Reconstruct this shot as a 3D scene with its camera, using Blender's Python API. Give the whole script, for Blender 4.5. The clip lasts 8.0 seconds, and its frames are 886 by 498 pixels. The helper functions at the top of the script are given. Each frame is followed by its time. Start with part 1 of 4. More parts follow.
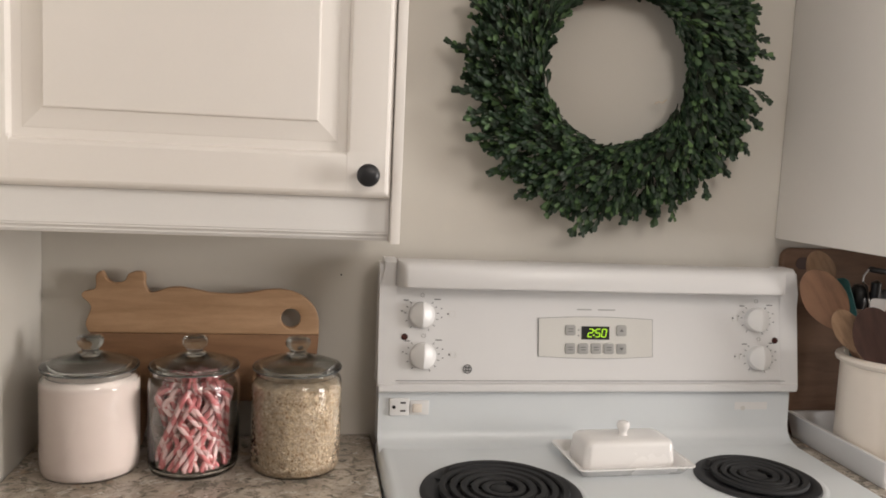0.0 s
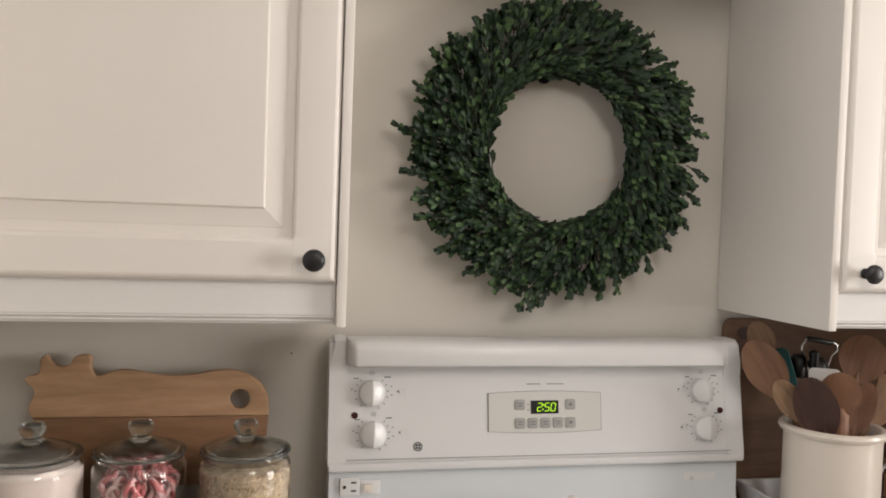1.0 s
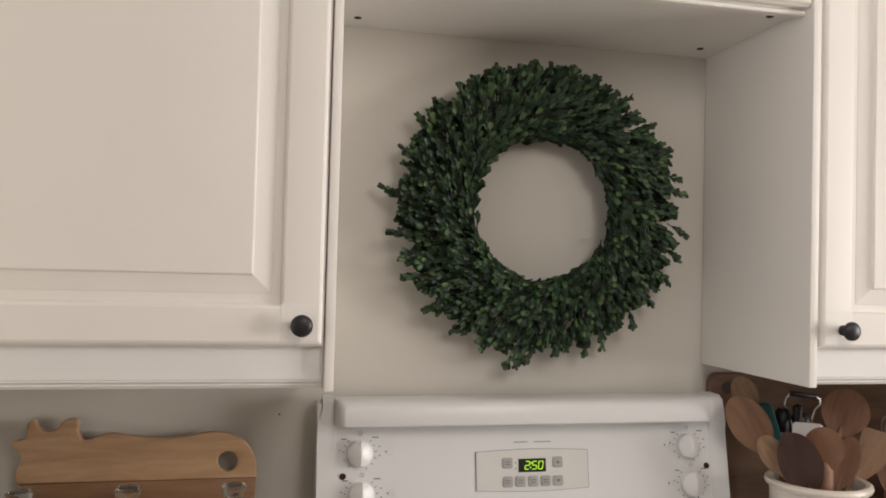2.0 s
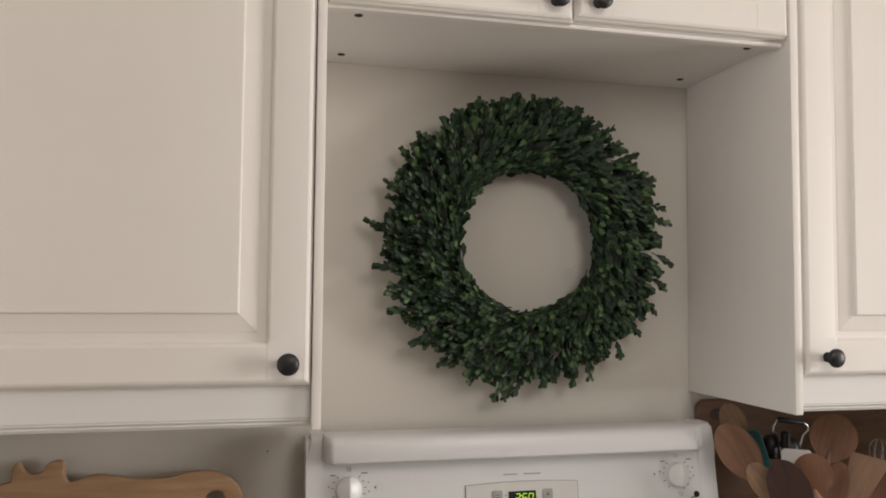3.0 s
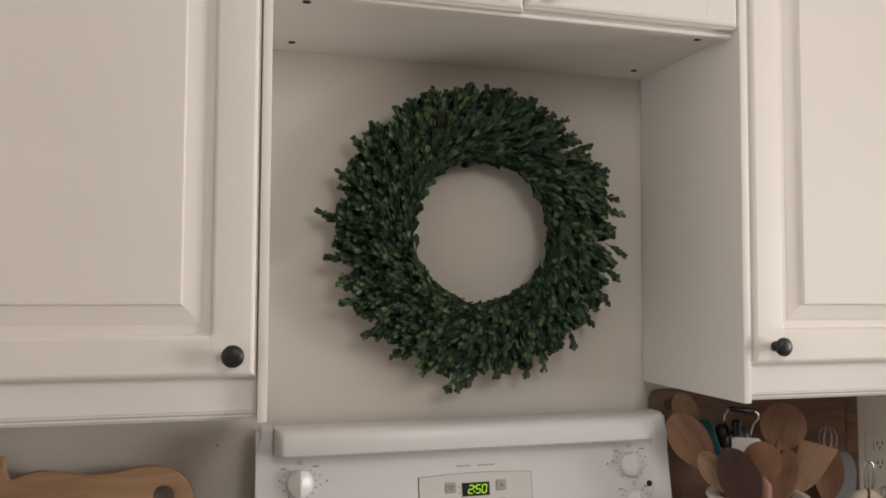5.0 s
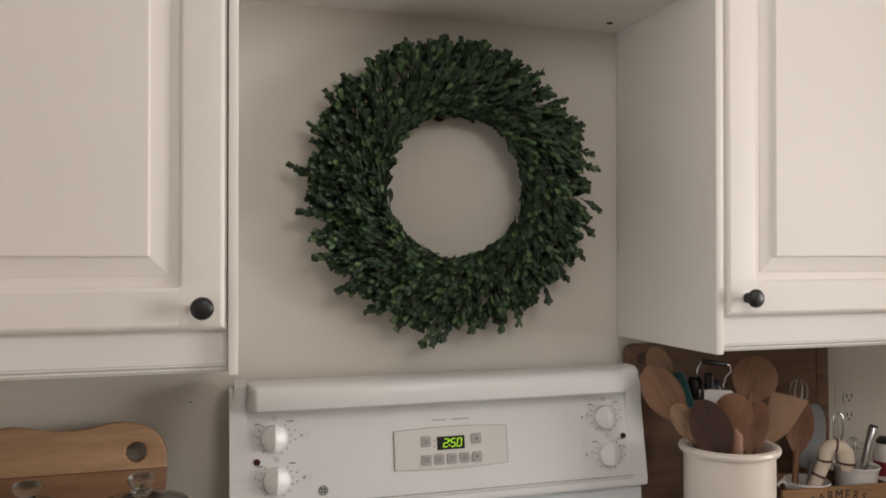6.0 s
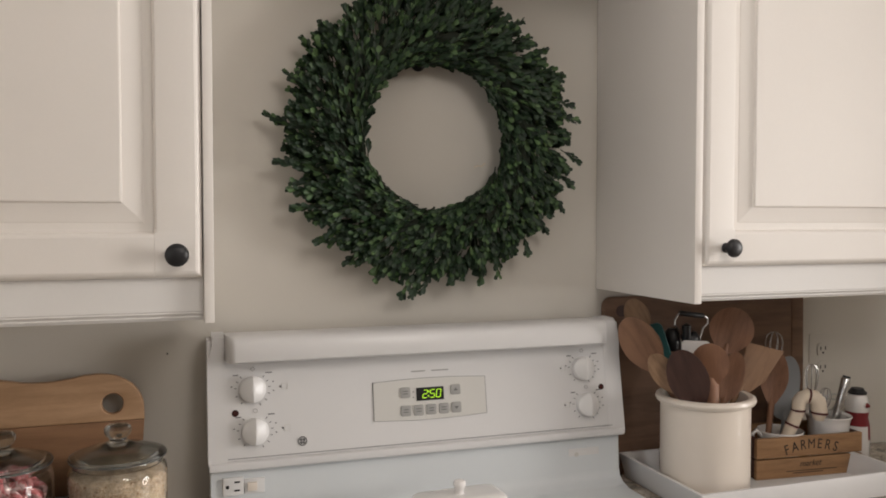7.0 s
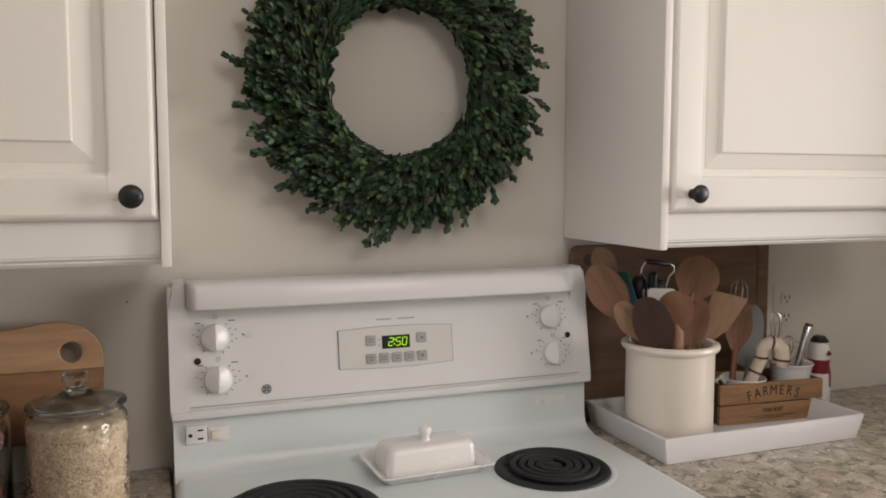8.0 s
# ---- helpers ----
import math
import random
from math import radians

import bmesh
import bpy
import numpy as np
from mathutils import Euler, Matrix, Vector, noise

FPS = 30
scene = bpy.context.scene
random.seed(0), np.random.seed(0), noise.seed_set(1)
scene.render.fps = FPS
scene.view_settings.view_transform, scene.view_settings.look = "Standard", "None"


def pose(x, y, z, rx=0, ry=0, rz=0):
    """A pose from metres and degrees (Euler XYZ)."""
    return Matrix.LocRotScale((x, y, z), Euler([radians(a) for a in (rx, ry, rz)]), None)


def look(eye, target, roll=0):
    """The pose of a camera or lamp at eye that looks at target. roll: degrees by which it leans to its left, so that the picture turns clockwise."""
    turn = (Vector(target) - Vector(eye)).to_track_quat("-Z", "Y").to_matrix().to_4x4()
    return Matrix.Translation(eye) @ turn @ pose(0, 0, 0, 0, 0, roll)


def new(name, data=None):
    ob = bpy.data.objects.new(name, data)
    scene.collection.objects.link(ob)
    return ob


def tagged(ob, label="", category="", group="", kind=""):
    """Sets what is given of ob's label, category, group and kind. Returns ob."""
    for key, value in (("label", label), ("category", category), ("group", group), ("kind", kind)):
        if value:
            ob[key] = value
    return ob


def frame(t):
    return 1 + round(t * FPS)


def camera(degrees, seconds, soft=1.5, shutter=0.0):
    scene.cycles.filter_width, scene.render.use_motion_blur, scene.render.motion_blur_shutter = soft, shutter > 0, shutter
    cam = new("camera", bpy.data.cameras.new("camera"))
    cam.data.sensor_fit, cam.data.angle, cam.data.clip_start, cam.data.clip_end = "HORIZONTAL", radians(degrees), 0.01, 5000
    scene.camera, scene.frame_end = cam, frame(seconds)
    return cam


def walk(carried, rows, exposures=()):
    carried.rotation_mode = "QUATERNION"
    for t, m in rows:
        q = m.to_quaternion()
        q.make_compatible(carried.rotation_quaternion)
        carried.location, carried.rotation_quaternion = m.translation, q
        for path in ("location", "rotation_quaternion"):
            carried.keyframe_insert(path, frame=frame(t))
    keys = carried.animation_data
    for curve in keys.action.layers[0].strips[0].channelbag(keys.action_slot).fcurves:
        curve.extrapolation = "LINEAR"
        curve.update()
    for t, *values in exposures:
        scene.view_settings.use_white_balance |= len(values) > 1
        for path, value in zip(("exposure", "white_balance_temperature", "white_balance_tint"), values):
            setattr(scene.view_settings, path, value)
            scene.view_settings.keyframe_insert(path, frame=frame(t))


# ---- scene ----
cam = camera(58.2, 8.0, soft=1.8)
PATH = [
    (0, (-0.498, -1.402, 1.382), (-0.175, 0.561, 1.173), 2.6),
    (0.5, (-0.481, -1.418, 1.398), (-0.116, 0.544, 1.269), 2.2),
    (1, (-0.477, -1.425, 1.418), (-0.069, 0.532, 1.358), 2.0),
    (1.5, (-0.478, -1.439, 1.435), (-0.055, 0.515, 1.442), 1.9),
    (3, (-0.474, -1.454, 1.463), (-0.017, 0.49, 1.574), 0.5),
    (3.5, (-0.468, -1.458, 1.471), (-0.006, 0.483, 1.615), 0.1),
    (4, (-0.459, -1.458, 1.469), (0.02, 0.478, 1.622), 0.1),
    (4.5, (-0.451, -1.455, 1.465), (0.055, 0.475, 1.597), 0.3),
    (6, (-0.429, -1.443, 1.434), (0.151, 0.471, 1.451), 0.0),
    (6.5, (-0.426, -1.438, 1.421), (0.18, 0.468, 1.393), 0.0),
    (7, (-0.425, -1.434, 1.408), (0.203, 0.463, 1.339), 0.0),
    (7.5, (-0.418, -1.431, 1.401), (0.238, 0.455, 1.282), 0.1),
    (8, (-0.407, -1.423, 1.384), (0.282, 0.447, 1.215), 0.1),
]
walk(cam, [(t, look(eye, target, roll)) for t, eye, target, roll in PATH],
     [(0.0, 0.23), (1.0, 0.12), (1.5, 0.11), (3.5, -0.16), (4.5, -0.17), (6.5, -0.11), (8.0, -0.07)])

# ---------- world and lights ----------
world = bpy.data.worlds.new("world")
scene.world = world
world.use_nodes = True
wn = world.node_tree
sky = wn.nodes.new("ShaderNodeTexSky")
sky.sky_type, sky.sun_disc = "NISHITA", False
sky.sun_elevation, sky.sun_rotation = radians(35), radians(150)
wn.links.new(sky.outputs[0], wn.nodes["Background"].inputs[0])
wn.nodes["Background"].inputs[1].default_value = 0.10


def area_lamp(name, eye, target, sx, sy, watts, colour):
    d = bpy.data.lights.new(name, "AREA")
    d.shape, d.size, d.size_y, d.energy, d.color = "RECTANGLE", sx, sy, watts, colour
    ob = new(name, d)
    ob.matrix_world = look(eye, target)
    return ob


# daylight in the two window openings, and the glow of an assumed ceiling lamp
area_lamp("window_daylight_east", (3.36, -1.85, 1.45), (0.0, -1.85, 1.45), 1.2, 1.1, 84, (1.0, 0.948, 0.912))
# west daylight is unseen, added to light the right gable from the left
area_lamp("assumed_west_daylight", (-2.56, -1.9, 1.5), (0.0, -1.9, 1.5), 1.2, 1.1, 13, (0.95, 0.965, 1.0))
# added overhead light: no fixture is in view, placed to balance the room
added_glow = bpy.data.lights.new("added_overhead_glow", "POINT")
added_glow.energy, added_glow.shadow_soft_size, added_glow.color = 23.0, 0.26, (1.0, 0.925, 0.86)
new("added_overhead_glow", added_glow).location = (0.25, -1.95, 2.14)

# ---------- mesh helpers ----------
BASE = {}


def thing(name, loc, label, category, rz=0.0, group="", kind="", in_world=False):
    ob = new(name)
    ob.empty_display_size = 0.02
    ob.matrix_world = pose(*loc, 0, 0, rz)
    if in_world:
        BASE[ob] = Vector(loc)
    return tagged(ob, label, category, group, kind)


def top_of(ob):
    while ob.parent:
        ob = ob.parent
    return ob


def to_mesh(name, bm, mats, sharp=38):
    bmesh.ops.remove_doubles(bm, verts=bm.verts, dist=1e-6)
    bmesh.ops.recalc_face_normals(bm, faces=bm.faces)
    for f in bm.faces:
        f.smooth = True
    for e in bm.edges:
        e.smooth = len(e.link_faces) == 2 and e.calc_face_angle(0) < radians(sharp)
    me = bpy.data.meshes.new(name)
    bm.to_mesh(me)
    bm.free()
    for m in mats if isinstance(mats, (list, tuple)) else [mats]:
        me.materials.append(m)
    return me


def part(name, bm, material, parent=None, label="", kind="", sharp=38):
    """One mesh object under a thing or part; bm in the thing's own space, or in the world's where the thing says so."""
    if parent is not None and top_of(parent) in BASE:
        bmesh.ops.translate(bm, verts=bm.verts, vec=-BASE[top_of(parent)])
    ob = new(name, to_mesh(name, bm, material, sharp))
    if parent is not None:
        ob.parent = parent
    return tagged(ob, label, kind=kind)


def solo(name, bm, material, label, category, loc=(0, 0, 0), rz=0.0, group="", kind=""):
    """A thing that is one mesh."""
    ob = new(name, to_mesh(name, bm, material))
    ob.matrix_world = pose(*loc, 0, 0, rz)
    return tagged(ob, label, category, group, kind)


def add_box(bm, x0, x1, y0, y1, z0, z1, bevel=0.0, seg=2):
    vs = [bm.verts.new((x, y, z)) for x in (x0, x1) for y in (y0, y1) for z in (z0, z1)]
    fs = [bm.faces.new([vs[i] for i in q]) for q in ((0, 1, 3, 2), (4, 6, 7, 5), (0, 4, 5, 1), (2, 3, 7, 6), (0, 2, 6, 4), (1, 5, 7, 3))]
    if bevel:
        es = list({e for f in fs for e in f.edges})
        bmesh.ops.bevel(bm, geom=es, offset=bevel, segments=seg, affect="EDGES", profile=0.5)
    return bm


def box(*a, **k):
    return add_box(bmesh.new(), *a, **k)


def add_lathe(bm, prof, seg=40, centre=(0, 0, 0)):
    """Revolve (r, z) pairs about z."""
    c = Vector(centre)
    rings = []
    for r, z in prof:
        if r < 1e-6:
            rings.append([bm.verts.new(c + Vector((0, 0, z)))])
        else:
            rings.append([bm.verts.new(c + Vector((r * math.cos(2 * math.pi * i / seg), r * math.sin(2 * math.pi * i / seg), z))) for i in range(seg)])
    for a, b in zip(rings, rings[1:]):
        for i in range(seg):
            j = (i + 1) % seg
            if len(a) == 1 and len(b) == 1:
                continue
            if len(a) == 1:
                bm.faces.new((a[0], b[i], b[j]))
            elif len(b) == 1:
                bm.faces.new((a[i], a[j], b[0]))
            else:
                bm.faces.new((a[i], a[j], b[j], b[i]))
    return bm


def lathe(prof, seg=40, centre=(0, 0, 0)):
    return add_lathe(bmesh.new(), prof, seg, centre)


def add_tube(bm, pts, radius, seg=8, cap=True):
    pts = [Vector(p) for p in pts]
    rad = radius if isinstance(radius, (list, tuple)) else [radius] * len(pts)
    up, rings = Vector((0.123, 0.345, 0.93)), []
    for i, p in enumerate(pts):
        d = (pts[min(i + 1, len(pts) - 1)] - pts[max(i - 1, 0)]).normalized()
        if abs(d.dot(up)) > 0.95:
            up = Vector((0.9, 0.1, 0.2))
        u = (up - d * up.dot(d)).normalized()
        up = u
        v = d.cross(u)
        rings.append([bm.verts.new(p + (u * math.cos(a) + v * math.sin(a)) * rad[i]) for a in (2 * math.pi * k / seg for k in range(seg))])
    for a, b in zip(rings, rings[1:]):
        for i in range(seg):
            bm.faces.new((a[i], a[(i + 1) % seg], b[(i + 1) % seg], b[i]))
    if cap:
        bm.faces.new(rings[0][::-1])
        bm.faces.new(rings[-1])
    return rings


def tube(pts, radius, seg=8):
    bm = bmesh.new()
    add_tube(bm, pts, radius, seg)
    return bm


def extrude_profile(prof, x0, x1):
    """A closed (y, z) profile drawn out along x."""
    bm = bmesh.new()
    a = [bm.verts.new((x0, y, z)) for y, z in prof]
    b = [bm.verts.new((x1, y, z)) for y, z in prof]
    n = len(prof)
    for i in range(n):
        bm.faces.new((a[i], a[(i + 1) % n], b[(i + 1) % n], b[i]))
    bm.faces.new(a[::-1])
    bm.faces.new(b)
    return bm


def plate(loops, depth, bevel=0.0, res=2):
    """Flat shape from (x, z) outlines (later ones are holes), its back at y = 0 and its front at y = -depth."""
    cu = bpy.data.curves.new("outline", "CURVE")
    cu.dimensions, cu.fill_mode = "2D", "BOTH"
    cu.extrude, cu.bevel_depth, cu.bevel_resolution = depth / 2 - bevel, bevel, res
    cu.offset = -bevel
    for loop in loops:
        sp = cu.splines.new("POLY")
        sp.points.add(len(loop) - 1)
        for q, (x, z) in zip(sp.points, loop):
            q.co = (x, z, 0, 1)
        sp.use_cyclic_u = True
    ob = bpy.data.objects.new("outline", cu)
    scene.collection.objects.link(ob)
    dg = bpy.context.evaluated_depsgraph_get()
    me = bpy.data.meshes.new_from_object(ob.evaluated_get(dg))
    bm = bmesh.new()
    bm.from_mesh(me)
    bpy.data.objects.remove(ob)
    bpy.data.curves.remove(cu)
    bpy.data.meshes.remove(me)
    bmesh.ops.transform(bm, verts=bm.verts, matrix=Matrix(((1, 0, 0, 0), (0, 0, -1, -depth / 2), (0, 1, 0, 0), (0, 0, 0, 1))))
    return bm


def smooth_loop(pts, n=6):
    """Closed Catmull-Rom through the given outline points."""
    out, m = [], len(pts)
    for i in range(m):
        p0, p1, p2, p3 = (Vector(pts[(i + k) % m]) for k in (-1, 0, 1, 2))
        for s in range(n):
            t = s / n
            q = 0.5 * (2 * p1 + (p2 - p0) * t + (2 * p0 - 5 * p1 + 4 * p2 - p3) * t * t + (3 * p1 - p0 - 3 * p2 + p3) * t ** 3)
            out.append((q.x, q.y))
    return out


def round_rect(x0, x1, z0, z1, r, n=5):
    out = []
    for cx, cz, a0 in ((x1 - r, z1 - r, 0), (x0 + r, z1 - r, 90), (x0 + r, z0 + r, 180), (x1 - r, z0 + r, 270)):
        for k in range(n + 1):
            a = radians(a0 + 90 * k / n)
            out.append((cx + r * math.cos(a), cz + r * math.sin(a)))
    return out


def circle(cx, cz, r, n=28):
    return [(cx + r * math.cos(2 * math.pi * k / n), cz + r * math.sin(2 * math.pi * k / n)) for k in range(n)]


def moved(bm, m):
    bmesh.ops.transform(bm, verts=bm.verts, matrix=m)
    return bm


# ---------- materials ----------
def bare(name):
    m = bpy.data.materials.new(name)
    m.use_nodes = True
    return m, m.node_tree, m.node_tree.nodes["Principled BSDF"]


def setin(node, **k):
    for key, v in k.items():
        node.inputs[key.replace("_", " ")].default_value = v


def shade(c, k):
    return (min(c[0] * k, 1), min(c[1] * k, 1), min(c[2] * k, 1), 1)


def surface(name, col, rough=0.5, metal=0.0, var=0.06, big=6.0, fine=160.0, bump=0.12, dist=0.0006, coat=0.0, rvar=0.08, stretch=(1, 1, 1), col2=None):
    m, nt, b = bare(name)
    N, L = nt.nodes.new, nt.links.new
    tc, mp = N("ShaderNodeTexCoord"), N("ShaderNodeMapping")
    mp.inputs["Scale"].default_value = stretch
    L(tc.outputs["Object"], mp.inputs[0])
    n1, n2 = N("ShaderNodeTexNoise"), N("ShaderNodeTexNoise")
    setin(n1, Scale=big, Detail=4.0, Roughness=0.6)
    setin(n2, Scale=fine, Detail=3.0, Roughness=0.6)
    L(mp.outputs[0], n1.inputs["Vector"]), L(mp.outputs[0], n2.inputs["Vector"])
    add = N("ShaderNodeMath")
    add.operation = "MULTIPLY_ADD"
    add.inputs[1].default_value = 0.35
    L(n2.outputs[0], add.inputs[0]), L(n1.outputs[0], add.inputs[2])
    ramp = N("ShaderNodeValToRGB")
    ramp.color_ramp.elements[0].position, ramp.color_ramp.elements[1].position = 0.30, 1.0
    ramp.color_ramp.elements[0].color = shade(col, 1 - var)
    ramp.color_ramp.elements[1].color = shade(col2 or col, 1 + var)
    L(add.outputs[0], ramp.inputs[0]), L(ramp.outputs[0], b.inputs["Base Color"])
    rr = N("ShaderNodeMapRange")
    setin(rr, To_Min=max(rough - rvar, 0.02), To_Max=min(rough + rvar, 1))
    L(n1.outputs[0], rr.inputs[0]), L(rr.outputs[0], b.inputs["Roughness"])
    bp = N("ShaderNodeBump")
    setin(bp, Strength=bump, Distance=dist)
    L(n2.outputs[0], bp.inputs["Height"]), L(bp.outputs[0], b.inputs["Normal"])
    setin(b, Metallic=metal, Coat_Weight=coat)
    return m


def wood(name, light, dark, stretch=(1, 9, 9), scale=7.0, rough=0.55, rings=9.0):
    m, nt, b = bare(name)
    N, L = nt.nodes.new, nt.links.new
    tc, mp = N("ShaderNodeTexCoord"), N("ShaderNodeMapping")
    info = N("ShaderNodeObjectInfo")
    mp.inputs["Scale"].default_value = stretch
    L(tc.outputs["Object"], mp.inputs[0])
    off = N("ShaderNodeVectorMath")
    off.operation = "ADD"
    mul = N("ShaderNodeMath")
    mul.operation = "MULTIPLY"
    mul.inputs[1].default_value = 9.0
    L(info.outputs["Random"], mul.inputs[0])
    L(mp.outputs[0], off.inputs[0]), L(mul.outputs[0], off.inputs[1])
    n1, n2, wv = N("ShaderNodeTexNoise"), N("ShaderNodeTexNoise"), N("ShaderNodeTexNoise")
    setin(n1, Scale=scale, Detail=5.0, Roughness=0.6, Distortion=0.4)
    setin(n2, Scale=scale * 14, Detail=3.0, Roughness=0.7)
    setin(wv, Scale=rings * 0.35, Detail=2.0, Distortion=1.2)
    for n in (n1, n2, wv):
        L(off.outputs[0], n.inputs["Vector"])
    mix = N("ShaderNodeMath")
    mix.operation = "MULTIPLY_ADD"
    mix.inputs[1].default_value = 0.3
    L(n2.outputs[0], mix.inputs[0]), L(n1.outputs[0], mix.inputs[2])
    mix2 = N("ShaderNodeMath")
    mix2.operation = "MULTIPLY_ADD"
    mix2.inputs[1].default_value = 0.5
    L(wv.outputs[0], mix2.inputs[0]), L(mix.outputs[0], mix2.inputs[2])
    ramp = N("ShaderNodeValToRGB")
    ramp.color_ramp.elements[0].position, ramp.color_ramp.elements[1].position = 0.6, 1.0
    ramp.color_ramp.elements[0].color, ramp.color_ramp.elements[1].color = (*dark, 1), (*light, 1)
    L(mix2.outputs[0], ramp.inputs[0]), L(ramp.outputs[0], b.inputs["Base Color"])
    bp = N("ShaderNodeBump")
    setin(bp, Strength=0.2, Distance=0.0005)
    L(n2.outputs[0], bp.inputs["Height"]), L(bp.outputs[0], b.inputs["Normal"])
    setin(b, Roughness=rough)
    return m


def granite():
    m, nt, b = bare("granite")
    N, L = nt.nodes.new, nt.links.new
    tc = N("ShaderNodeTexCoord")

    def noise_at(scale, detail, lo, hi, c0, c1, dist=0.0):
        n, r = N("ShaderNodeTexNoise"), N("ShaderNodeValToRGB")
        setin(n, Scale=scale, Detail=detail, Roughness=0.65, Distortion=dist)
        L(tc.outputs["Object"], n.inputs["Vector"])
        r.color_ramp.elements[0].position, r.color_ramp.elements[1].position = lo, hi
        r.color_ramp.elements[0].color, r.color_ramp.elements[1].color = c0, c1
        L(n.outputs[0], r.inputs[0])
        return r.outputs[0]

    def blend(fac, a, c):
        x = N("ShaderNodeMix")
        x.data_type = "RGBA"
        L(fac, x.inputs[0]), L(a, x.inputs[6])
        if isinstance(c, tuple):
            x.inputs[7].default_value = c
        else:
            L(c, x.inputs[7])
        return x.outputs[2]

    w, k = (1, 1, 1, 1), (0, 0, 0, 1)
    col = noise_at(20, 4, 0.36, 0.64, (0.36, 0.305, 0.25, 1), (0.60, 0.525, 0.44, 1), 0.8)
    col = blend(noise_at(34, 4, 0.51, 0.60, k, w, 1.0), col, (0.23, 0.205, 0.17, 1))
    col = blend(noise_at(46, 3, 0.60, 0.66, k, w, 0.5), col, (0.68, 0.63, 0.56, 1))
    col = blend(noise_at(70, 3, 0.61, 0.67, k, w, 0.6), col, (0.10, 0.088, 0.075, 1))
    col = blend(noise_at(15, 3, 0.60, 0.72, k, w), col, (0.44, 0.32, 0.22, 1))
    col = blend(noise_at(210, 2, 0.60, 0.70, k, w), col, (0.24, 0.21, 0.18, 1))
    L(col, b.inputs["Base Color"])
    setin(b, Roughness=0.22)
    return m


def glass(name, tint=(0.97, 0.99, 0.98), rough=0.02):
    m, nt, b = bare(name)
    setin(b, Base_Color=(*tint, 1), Roughness=rough, IOR=1.46, Transmission_Weight=1.0)
    return m


CAB = surface("white_cabinet_foil", (0.84, 0.80, 0.755), 0.5, var=0.025, big=3, fine=260, bump=0.10, dist=0.0003)
PELMET = surface("white_pelmet_paint", (0.80, 0.785, 0.765), 0.5, var=0.025, big=3, fine=260, bump=0.10, dist=0.0003)
WALL = surface("eggshell_wall_paint", (0.655, 0.62, 0.560), 0.65, var=0.03, big=2.5, fine=330, bump=0.25, dist=0.0006)
CEIL = surface("ceiling_paint", (0.8, 0.79, 0.77), 0.9, var=0.03, fine=90, bump=0.3, dist=0.002)
UNDER = surface("melamine_underside", (0.80, 0.775, 0.735), 0.55, var=0.03, big=4)
ENAMEL = surface("white_enamel", (0.69, 0.72, 0.735), 0.30, var=0.02, big=4, fine=90, bump=0.02, dist=0.0003, rvar=0.03)
PANELW = surface("control_panel_white", (0.725, 0.715, 0.71), 0.32, var=0.02, big=4, fine=200, bump=0.04, dist=0.0003)
BEZEL = surface("beige_display_bezel", (0.655, 0.64, 0.605), 0.4, var=0.03)
KNOBW = surface("white_plastic_knob", (0.77, 0.76, 0.75), 0.3, var=0.02)
GREYB = surface("grey_button", (0.36, 0.355, 0.34), 0.5, var=0.05)
PRINT = surface("grey_print", (0.15, 0.15, 0.15), 0.6, var=0.05)
PILOT = surface("dark_red_lens", (0.045, 0.012, 0.010), 0.25, var=0.1)
BLACKG = surface("black_display_glass", (0.006, 0.006, 0.007), 0.35, var=0.02)
COIL = surface("burner_coil_iron", (0.011, 0.011, 0.012), 0.75, var=0.2, big=30, fine=300, bump=0.3, dist=0.0006)
BOWL = surface("black_porcelain_bowl", (0.012, 0.012, 0.014), 0.6, var=0.1, big=12)
BLACK = surface("black_cast_metal_knob", (0.012, 0.012, 0.014), 0.42, var=0.15, big=40, bump=0.15)
CERAMIC = surface("white_glazed_ceramic", (0.82, 0.795, 0.775), 0.26, var=0.02, big=6, fine=60, bump=0.03, coat=0.4)
CREAM = surface("cream_stoneware", (0.80, 0.72, 0.635), 0.34, var=0.03, big=7, fine=40, bump=0.04, coat=0.12)
TRAYW = surface("white_painted_tray", (0.68, 0.67, 0.665), 0.45, var=0.03, big=7)
CHROME = surface("chrome", (0.66, 0.66, 0.66), 0.24, metal=1.0, var=0.03, rvar=0.04)
STEEL = surface("brushed_steel", (0.55, 0.55, 0.55), 0.3, metal=1.0, var=0.06)
GREYS = surface("grey_silicone", (0.24, 0.25, 0.26), 0.5, var=0.05)
TEAL = surface("teal_silicone", (0.02, 0.10, 0.10), 0.5, var=0.08)
WHITEP = surface("white_silicone", (0.80, 0.77, 0.74), 0.45, var=0.03)
RED = surface("red_glaze", (0.22, 0.018, 0.024), 0.35, var=0.15, big=30)
BROWNR = surface("brown_ribbon", (0.09, 0.02, 0.02), 0.6, var=0.1)
CREAMC = surface("cream_felt", (0.72, 0.62, 0.50), 0.85, var=0.06, big=40, fine=500, bump=0.4)
FLOUR = surface("flour", (0.70, 0.60, 0.55), 0.95, var=0.03, big=25, fine=400, bump=0.5, dist=0.001)
OATB = surface("rolled_oats_mass", (0.27, 0.19, 0.12), 0.9, var=0.35, big=90, fine=320, bump=0.8, dist=0.003, col2=(0.44, 0.33, 0.22))
OAT = surface("rolled_oat_flake", (0.31, 0.235, 0.16), 0.85, var=0.4, big=160, col2=(0.47, 0.37, 0.27))
OATD = surface("rolled_oat_flake_dark", (0.27, 0.175, 0.10), 0.85, var=0.25, big=120)
